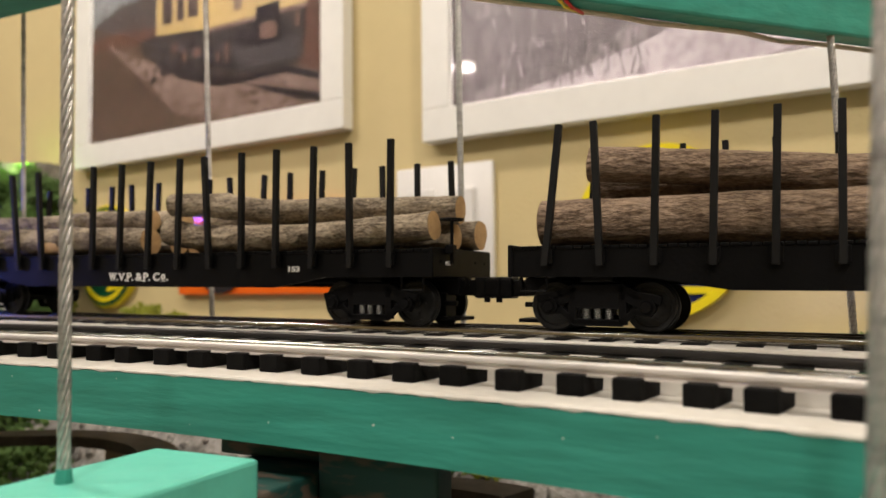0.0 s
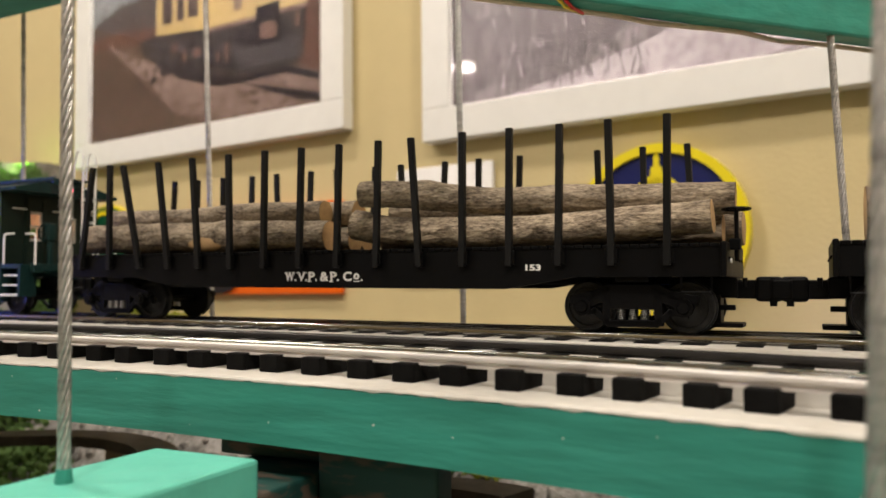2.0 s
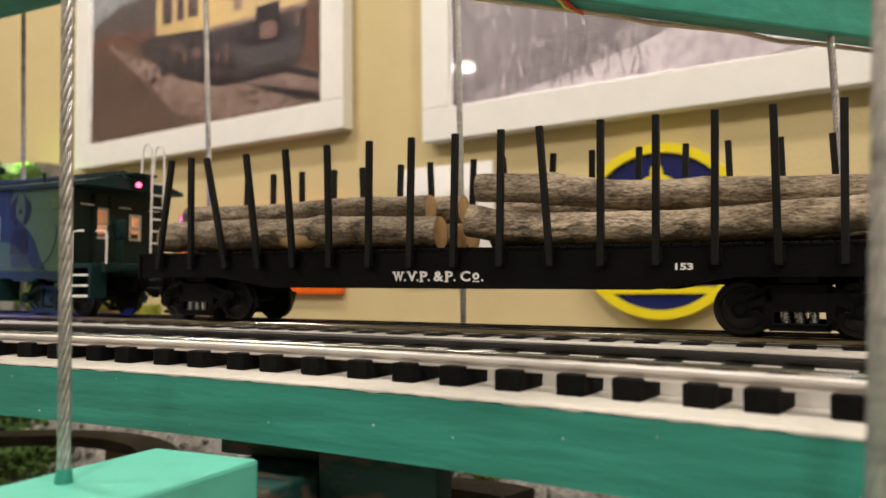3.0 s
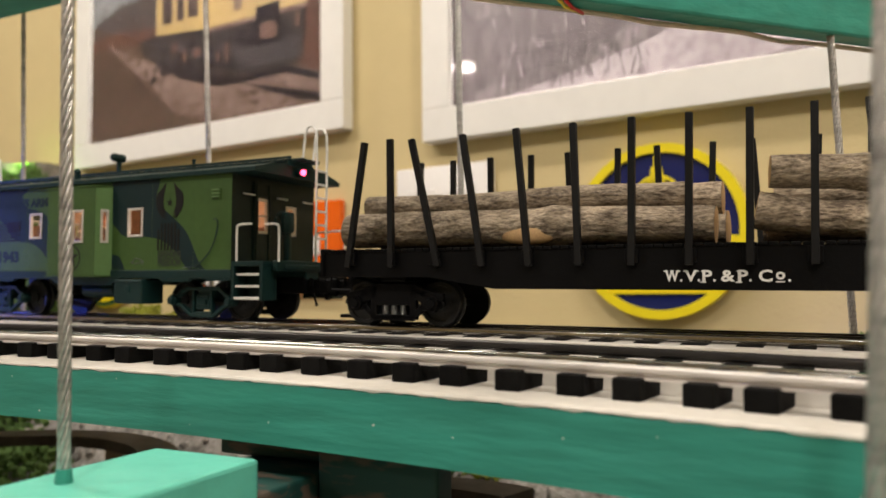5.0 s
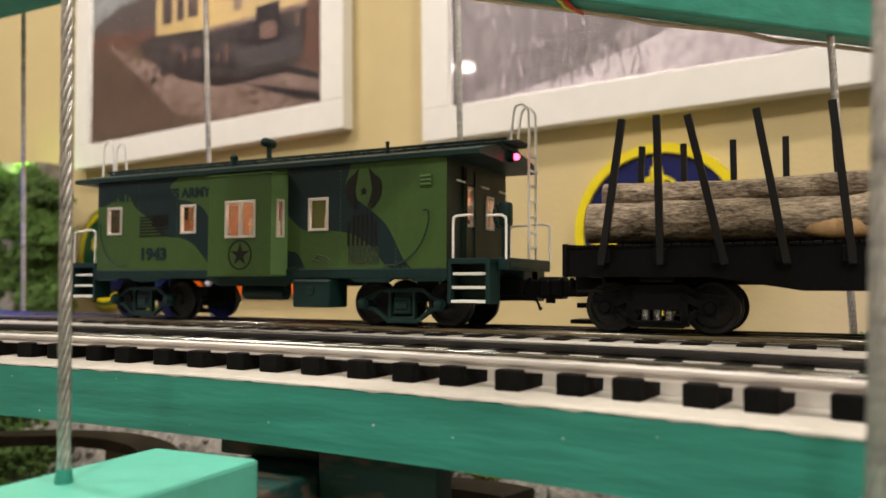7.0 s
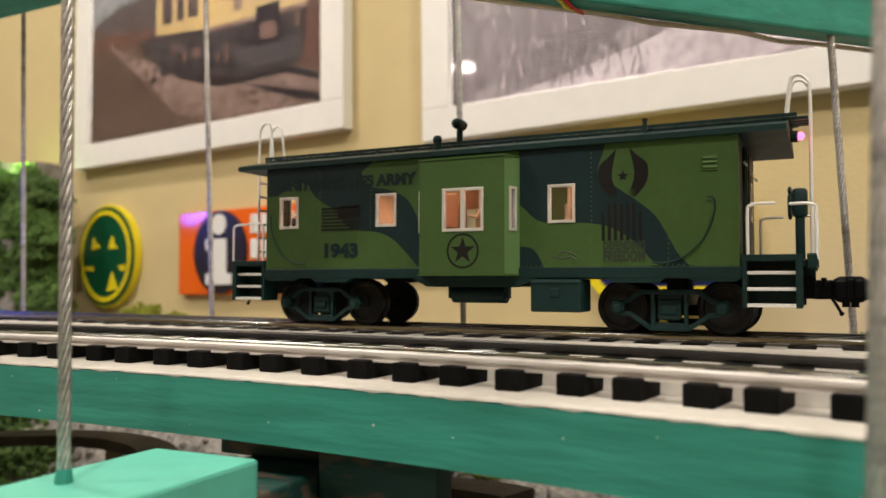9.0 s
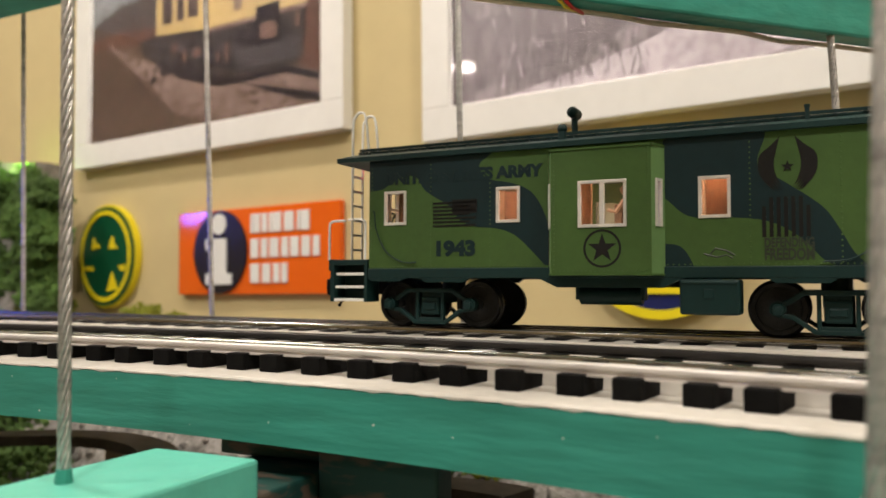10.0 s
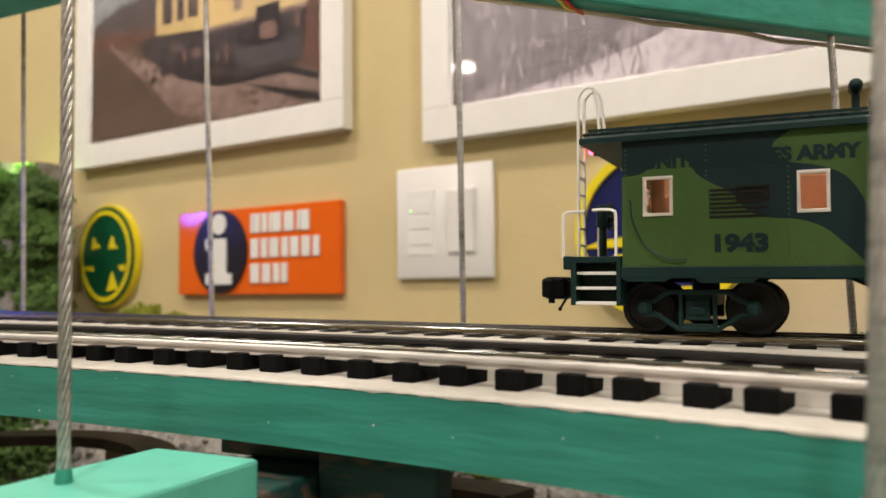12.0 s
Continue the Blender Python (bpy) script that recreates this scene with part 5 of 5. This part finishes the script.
# orange sign: letters become plain bars
sign = thing("orange_sign", "glossy orange plastic sign with black oval and white bars", "sign", at=on_wall(-0.6885, 0.0478) @ Matrix.Diagonal((0.9875, 1, 0.987, 1)))
part("sign_plate", box(bmesh.new(), -0.136, 0.136, -0.009, -0.0004, -0.0523, 0.0523, 0.0008), M_ORANGE, sign)
bm = plate(bmesh.new(), [(-0.0560 + 0.0475 * math.cos(k * math.tau / 48), 0.0517 * math.sin(k * math.tau / 48)) for k in range(48)], 0.003, pose(0, -0.0088, 0))
part("sign_oval", bm, M_BLACK_SIGN, sign)
bm = plate(bmesh.new(), [(-0.0560 + 0.0128 * math.cos(k * math.tau / 32), 0.0345 + 0.0128 * math.sin(k * math.tau / 32)) for k in range(32)], 0.002, pose(0, -0.0116, 0))
part("sign_dot", bm, M_WHITE_SIGN, sign)
bm = plate(bmesh.new(), [(-0.0790, 0.0165), (-0.0425, 0.0165), (-0.0425, -0.0265), (-0.0330, -0.0265), (-0.0330, -0.0400), (-0.0790, -0.0400), (-0.0790, -0.0265), (-0.0660, -0.0265), (-0.0660, 0.0030), (-0.0790, 0.0030)], 0.002, pose(0, -0.0116, 0))
part("sign_stem", bm, M_WHITE_SIGN, sign)
for zc, bits in ((0.0325, (0.006, 0.012, 0.012, 0.006, 0.018, 0.020, 0.006, 0.017)), (0.0025, (0.017, 0.014, 0.019, 0.014, 0.017, 0.017, 0.013)), (-0.0275, (0.019, 0.018, 0.013, 0.012))):
    x = -0.0025
    for wbit in bits:
        part("sign_bar", box(bmesh.new(), x, x + wbit * 0.74, -0.0112, -0.0088, zc - 0.0115, zc + 0.0115, 0.0006), M_WHITE_SIGN, sign)
        x += wbit * 1.02

# green disc sign
disc = thing("green_disc_sign", "round green plastic sign with yellow rim and emblem", "sign", at=on_wall(-0.9745, 0.0498) @ Matrix.Diagonal((0.90, 1, 0.985, 1)))
R1 = 0.0725
part("disc_plate", rod(bmesh.new(), (0, -0.010, 0), (0, -0.0004, 0), R1, 56), M_YELLOW, disc)
part("disc_face", rod(bmesh.new(), (0, -0.0125, 0), (0, -0.0098, 0), R1 * 0.955, 56), M_GREEN_SIGN, disc)
part("disc_ring", ring_plate(bmesh.new(), 0, 0, R1 * 0.80, R1 * 0.885, 0.0015, m=pose(0, -0.0124, 0)), M_YELLOW, disc)
for pts in ([(-0.034, 0.010), (-0.012, 0.012), (-0.014, 0.017), (-0.024, 0.018), (-0.028, 0.027)], [(0.010, 0.010), (0.034, 0.010), (0.024, 0.016), (0.020, 0.028), (0.014, 0.020)], [(-0.058, -0.014), (-0.030, -0.014), (-0.030, -0.022), (-0.036, -0.020), (-0.056, -0.019)],
            [(0.034, -0.014), (0.052, -0.013), (0.048, -0.022), (0.042, -0.021)], [(0.006, -0.050), (0.034, -0.046), (0.026, -0.034), (0.018, -0.022), (0.013, -0.036)]):
    part("disc_emblem", plate(bmesh.new(), pts, 0.0015, pose(0, -0.0124, 0)), M_YELLOW, disc)

# blue and yellow dome sign
dome = thing("dome_disc_sign", "round blue sign with yellow rim and domed building", "sign", at=on_wall(-0.2030, 0.0475))
R2 = 0.0745
part("dome_plate", rod(bmesh.new(), (0, -0.008, 0), (0, -0.0004, 0), R2, 64), M_YELLOW, dome)
part("dome_face", rod(bmesh.new(), (0, -0.0084, 0), (0, -0.0079, 0), R2 * 0.90, 64), M_BLUE, dome)
part("dome_rim", ring_plate(bmesh.new(), 0, 0, R2 * 0.895, R2, 0.004, 64, pose(0, -0.008, 0)), M_YELLOW, dome)


def dome_piece(name, pts, y=-0.0083):
    part(name, plate(bmesh.new(), pts, 0.0022, pose(0, y, 0)), M_YELLOW, dome)


dome_piece("dome_band", [(-0.068, -0.0125), (0.068, -0.0125), (0.068, -0.0065), (0.040, -0.0040), (-0.030, -0.0040), (-0.052, -0.0065)])
dome_piece("dome_finial", [(-0.0022, 0.054), (0.0022, 0.054), (0.0024, 0.062), (0.0008, 0.067), (-0.0008, 0.067), (-0.0024, 0.062)])
dome_piece("dome_lantern", [(-0.006, 0.046), (0.006, 0.046), (0.0042, 0.055), (-0.0042, 0.055)])
for k in range(7):
    t0 = -0.86 + k * 0.246
    arc = [(0.021 * math.sin(t), 0.0245 + 0.0235 * math.cos(t)) for t in (t0, t0 + 0.08, t0 + 0.17)]
    dome_piece("dome_rib", [(0.0195 * t0, 0.0270), (0.0195 * (t0 + 0.13), 0.0270), (arc[2][0] * 0.35, 0.0465), (arc[0][0] * 0.35, 0.0465)])
part("dome_arch", ring_plate(bmesh.new(), 0, 0.0265, 0.0185, 0.0215, 0.0022, 40, pose(0, -0.0081, 0)), M_YELLOW, dome)
dome_piece("dome_cornice", [(-0.0235, 0.0225), (0.0235, 0.0225), (0.0235, 0.0255), (-0.0235, 0.0255)])
dome_piece("dome_cornice", [(-0.029, 0.0110), (0.029, 0.0110), (0.027, 0.0140), (-0.027, 0.0140)])
for k in range(9):
    x = -0.0215 + k * 0.0051
    dome_piece("dome_column", rect(x, x + 0.0022, 0.0138, 0.0228))
for k in range(12):
    x = -0.0295 + k * 0.0050
    dome_piece("dome_column", rect(x, x + 0.0022, -0.0042, 0.0112))
for x, r in ((-0.034, 0.0105), (0.030, 0.0125)):
    part("dome_round", ring_plate(bmesh.new(), x, -0.029, r * 0.62, r, 0.0022, 32, pose(0, -0.0081, 0)), M_YELLOW, dome)
part("dome_round", ring_plate(bmesh.new(), -0.003, -0.024, 0.003, 0.0058, 0.0022, 24, pose(0, -0.0081, 0)), M_YELLOW, dome)
part("dome_round", ring_plate(bmesh.new(), -0.003, -0.034, 0.0042, 0.0076, 0.0022, 24, pose(0, -0.0081, 0)), M_YELLOW, dome)
dome_piece("dome_foot", [(-0.046, -0.047), (0.046, -0.047), (0.040, -0.053), (-0.040, -0.053)])

# switch plate
sw = thing("switch_plate", "white plastic double wall switch plate with rocker", "light switch", at=on_wall(-0.4216, 0.0678))
part("cover_plate", box(bmesh.new(), -0.0576, 0.0576, -0.0065, -0.0004, -0.0570, 0.0570, 0.0022), M_PLATE, sw, soft=True)
for xc in (-0.0262, 0.0232):
    part("insert_frame", box(bmesh.new(), xc - 0.0170, xc + 0.0170, -0.0072, -0.006, -0.0335, 0.0335, 0.0006), M_PLATE, sw)
part("rocker", box(bmesh.new(), 0.0232 - 0.0148, 0.0232 + 0.0148, -0.0052, 0.0012, -0.0312, 0.0312, 0.001, pose(0, -0.0060, 0, 3.2, 0, 0)), M_PLATE, sw)
for z in (0.016, 0.0, -0.016):
    part("key_pad", box(bmesh.new(), -0.0262 - 0.0125, -0.0262 + 0.0125, -0.0080, -0.0068, z - 0.0068, z + 0.0068, 0.0004), M_PLATE, sw)
part("pilot_lamp", ball(bmesh.new(), (-0.0262 - 0.0115, -0.0076, 0.0125), 0.0011, 1), M_LED, sw, "green pilot light")


# ---- scenery below and behind the bridge ----
def terrain_z(a, n):
    """Height under the eye, in the room's frame: a gravel bank that climbs to the wall."""
    t = max(0.0, min(1.0, (n - 0.28) / 0.34))
    z = -0.205 + 0.160 * t * t * (3 - 2 * t)
    if a < -1.06:
        z += 0.05 * min(1, (-1.06 - a) / 0.15)
    return z + 0.012 * noise.noise((a * 9, n * 9, 0)) + 0.005 * noise.noise((a * 40, n * 40, 2))


bm = bmesh.new()
NA, NN = 150, 46
grid = [[bm.verts.new((-1.95 + 2.9 * i / NA, -0.12 + 0.776 * j / NN, terrain_z(-1.95 + 2.9 * i / NA, -0.12 + 0.776 * j / NN))) for j in range(NN + 1)] for i in range(NA + 1)]
for i in range(NA):
    for j in range(NN):
        bm.faces.new((grid[i][j], grid[i + 1][j], grid[i + 1][j + 1], grid[i][j + 1]))
ground = part("scenery_ground", bm, M_ROCK, None, soft=True, at=ROOM)
tagged(ground, "grey rocky model scenery bank under the bridge", "scenery", kind="structure")
table = part("scenery_table", box(bmesh.new(), -1.95, 0.95, -0.12, 0.656, -0.34, -0.262, 0.002), M_PLY, None, at=ROOM)
tagged(table, "brown plywood table carrying the scenery", "table", kind="structure")
for a in (-1.85, 0.85):
    for n in (-0.05, 0.58):
        lg = part("table_leg", box(bmesh.new(), a - 0.03, a + 0.03, n - 0.03, n + 0.03, -1.3, -0.34, 0.002), M_PLY, None, at=ROOM)
        tagged(lg, "square brown wooden table leg", "table leg", "table legs")

def scatter_mesh(name, material, spots, jitter=0.0):
    """Many small uneven lumps in one mesh; spots: place, three radii."""
    t = (1 + 5 ** 0.5) / 2
    ico = np.array([(-1, t, 0), (1, t, 0), (-1, -t, 0), (1, -t, 0), (0, -1, t), (0, 1, t), (0, -1, -t), (0, 1, -t), (t, 0, -1), (t, 0, 1), (-t, 0, -1), (-t, 0, 1)]) / math.hypot(1, t)
    tri = np.array([(0, 11, 5), (0, 5, 1), (0, 1, 7), (0, 7, 10), (0, 10, 11), (1, 5, 9), (5, 11, 4), (11, 10, 2), (10, 7, 6), (7, 1, 8), (3, 9, 4), (3, 4, 2), (3, 2, 6), (3, 6, 8), (3, 8, 9), (4, 9, 5), (2, 4, 11), (6, 2, 10), (8, 6, 7), (9, 8, 1)])
    vs, fs = [], []
    for k, (p, r) in enumerate(spots):
        turn = np.array(Euler([random.uniform(0, 6) for _ in range(3)]).to_matrix())
        vs.append(((ico + np.random.uniform(-jitter, jitter, (12, 3))) * np.array(r)) @ turn.T + np.array(p))
        fs.append(tri + 12 * k)
    me = bpy.data.meshes.new(name)
    me.from_pydata(np.concatenate(vs).tolist(), [], np.concatenate(fs).tolist())
    me.materials.append(material)
    return me


spots = []
for _ in range(5200):
    a, n = random.uniform(-1.6, 0.3), random.uniform(0.12, 0.64)
    r = random.uniform(0.0025, 0.008)
    spots.append(((a, n, terrain_z(a, n) + r * 0.3), (r * random.uniform(0.7, 1.3), r * random.uniform(0.6, 1.0), r * random.uniform(0.5, 0.9))))
gravel = part("gravel", scatter_mesh("gravel", M_STONE, spots, 0.2), None, None, at=ROOM)
tagged(gravel, "loose grey ballast stones on the bank", "gravel", kind="stuff")


def moss(label, a, n, z, r, material, count, group, squash=0.8):
    """A clump of foam foliage: many small uneven tufts."""
    spots = []
    for _ in range(count * 4):
        v = Vector((random.gauss(0, 1), random.gauss(0, 1), random.gauss(0, 1))).normalized() * random.uniform(0.3, 1.0) ** 0.5
        lump = 1 + 0.35 * noise.noise((v.x * 2.2 + a * 30, v.y * 2.2, v.z * 2.2))
        s = min(r, 0.04) * random.uniform(0.05, 0.12)
        spots.append(((v.x * r * lump, v.y * r * 0.7 * lump, abs(v.z) * r * squash * lump), (s, s, s * 0.7)))
    ob = part("moss_bush", scatter_mesh("moss_bush", material, spots, 0.4), None, None, at=ROOM @ pose(a, n, z))
    return tagged(ob, label, "bush", group)


random.seed(5)
for a, n, r, yellow in ((-1.045, 0.60, 0.052, 1), (-0.93, 0.615, 0.030, 1), (-0.855, 0.62, 0.036, 1), (-0.79, 0.62, 0.022, 1), (-0.405, 0.61, 0.018, 0), (-0.265, 0.615, 0.030, 0), (-0.215, 0.62, 0.020, 0), (-0.07, 0.62, 0.016, 0), (-0.045, 0.62, 0.020, 0), (-0.70, 0.385, 0.055, 0), (-0.31, 0.45, 0.03, 0), (-0.26, 0.46, 0.02, 1), (-0.82, 0.44, 0.05, 0)):
    moss("low clump of yellow-green foam foliage by the wall" if yellow else "low clump of dark green foam foliage by the wall", a, n, terrain_z(a, n) - 0.006, r, M_MOSS_YELLOW if yellow else M_MOSS, 130, "foliage clumps")

# rock wall with moss at the far end
bm = bmesh.new()
NU, NV = 44, 40
def cliff_point(u, v):
    a, z = -1.72 + 0.62 * u, -0.09 + 0.28 * v
    n = 0.56 + 0.05 * noise.noise((a * 7, z * 7, 4)) + 0.022 * noise.noise((a * 24, z * 24, 9)) + 0.06 * v - 0.02 * math.sin(u * 3.1)
    return (a, min(n, 0.655), z)
grid = [[bm.verts.new(cliff_point(i / NU, j / NV)) for j in range(NV + 1)] for i in range(NU + 1)]
for i in range(NU):
    for j in range(NV):
        bm.faces.new((grid[i][j], grid[i + 1][j], grid[i + 1][j + 1], grid[i][j + 1]))
ext = bmesh.ops.extrude_face_region(bm, geom=list(bm.faces))
for v in ext["geom"]:
    if isinstance(v, bmesh.types.BMVert):
        v.co.y = 0.656
cliff = part("rock_cliff", bm, M_ROCK, None, at=ROOM)
tagged(cliff, "rugged grey model rock cliff", "rock", kind="structure")
for k in range(34):
    u, v = (random.uniform(0.86, 1.0), k / 22) if k < 22 else (random.uniform(0.0, 1.0), random.uniform(0.9, 1.0))
    p = cliff_point(u, v)
    moss("clump of dark green foam foliage growing on the cliff", p[0], p[1] - 0.004, p[2] - 0.016, random.uniform(0.024, 0.038), M_MOSS, 150, "foliage clumps", 1.0)

for k in range(16):
    a, z = -1.010 - 0.055 * random.random(), -0.015 + 0.155 * k / 15
    moss("clump of dark green foam foliage growing on the cliff", a, 0.575 + 0.02 * random.random(), z - 0.012, random.uniform(0.026, 0.040), M_MOSS, 150, "foliage clumps", 1.0)

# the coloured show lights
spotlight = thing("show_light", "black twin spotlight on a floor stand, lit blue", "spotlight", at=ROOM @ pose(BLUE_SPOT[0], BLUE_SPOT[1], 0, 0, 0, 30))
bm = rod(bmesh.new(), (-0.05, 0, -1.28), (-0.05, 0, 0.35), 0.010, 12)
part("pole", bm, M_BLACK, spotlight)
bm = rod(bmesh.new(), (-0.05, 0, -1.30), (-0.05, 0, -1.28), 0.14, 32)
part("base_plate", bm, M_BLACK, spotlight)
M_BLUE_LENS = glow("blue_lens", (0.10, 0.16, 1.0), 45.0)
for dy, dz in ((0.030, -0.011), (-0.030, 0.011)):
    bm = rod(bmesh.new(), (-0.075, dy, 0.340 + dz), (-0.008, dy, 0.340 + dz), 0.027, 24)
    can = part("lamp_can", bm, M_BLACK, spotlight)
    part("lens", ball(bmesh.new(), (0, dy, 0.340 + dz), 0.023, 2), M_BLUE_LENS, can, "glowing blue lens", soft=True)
bulb = thing("foliage_bulb", "tiny green glowing bulb set among the foliage", "lamp", at=ROOM @ pose(*GREEN_BULB))
part("bulb", ball(bmesh.new(), (0, 0, 0), 0.003, 2), glow("green_bulb_glass", (0.4, 1.0, 0.08), 1.5), bulb, soft=True)
bm = rod(bmesh.new(), (0, 0.0, -0.003), (0, 0.046, -0.02), 0.0012, 8)
part("wire", bm, M_BLACK, bulb)

# lower curved plywood roadbeds under the bridge
for cx, cy, r, z, a0, a1 in ((-0.410, -0.035, 0.105, 1.194, 15, 150), (-0.130, -0.030, 0.084, 1.192, 72, 150)):
    bm = bmesh.new()
    rows = []
    for k in range(41):
        t = radians(a0 + (a1 - a0) * k / 40)
        rows.append([bm.verts.new((cx + rr * math.cos(t), cy + rr * math.sin(t), zz)) for rr, zz in ((r, z), (r + 0.024, z), (r + 0.024, z + 0.007), (r, z + 0.007))])
    for a, b in zip(rows, rows[1:]):
        for k in range(4):
            bm.faces.new((a[k], a[(k + 1) % 4], b[(k + 1) % 4], b[k]))
    bm.faces.new(rows[0])
    bm.faces.new(rows[-1][::-1])
    bed = thing("lower_roadbed", "curved brown plywood roadbed on posts below the bridge", "roadbed", "lower roadbeds")
    part("roadbed_board", bm, M_ROADBED, bed)
    for k in (4, 20, 36):
        t = radians(a0 + (a1 - a0) * k / 40)
        px, py = cx + (r + 0.012) * math.cos(t), cy + (r + 0.012) * math.sin(t)
        part("post", box(bmesh.new(), px - 0.008, px + 0.008, py - 0.008, py + 0.008, 1.03, z), M_PLY, bed)


# ---- what moves ----
def along(car, t):
    """Metres along the track of a car's middle at t seconds."""
    if car == "C":
        return -0.6707 + 0.0915 + 0.05615 * t - 0.000145 * t * t - 0.0008 * max(0.0, t - 9.8) + 0.0001 * max(0.0, t - 5.0)
    return -0.1518 - 0.1138 + 0.05550 * t - 0.000145 * t * t


def motions():
    for ob, off, car in MOVERS:
        walk(ob, [(t, on_track(along(car, t) + off)) for t in (0, 1, 2, 3, 4, 5, 6, 7, 8, 9, 10, 11, 12)])
    for ws, ax in SPINNERS:
        rows = []
        for k in range(61):
            t = k * 0.2
            roll = math.degrees((0.05615 * t - 0.000145 * t * t) / 0.0096)
            rows.append((t, pose(ax, 0, 0.0096, 0, 0, 0) @ pose(0, 0, 0, 0, roll, 0)))
        walk(ws, rows)


motions()
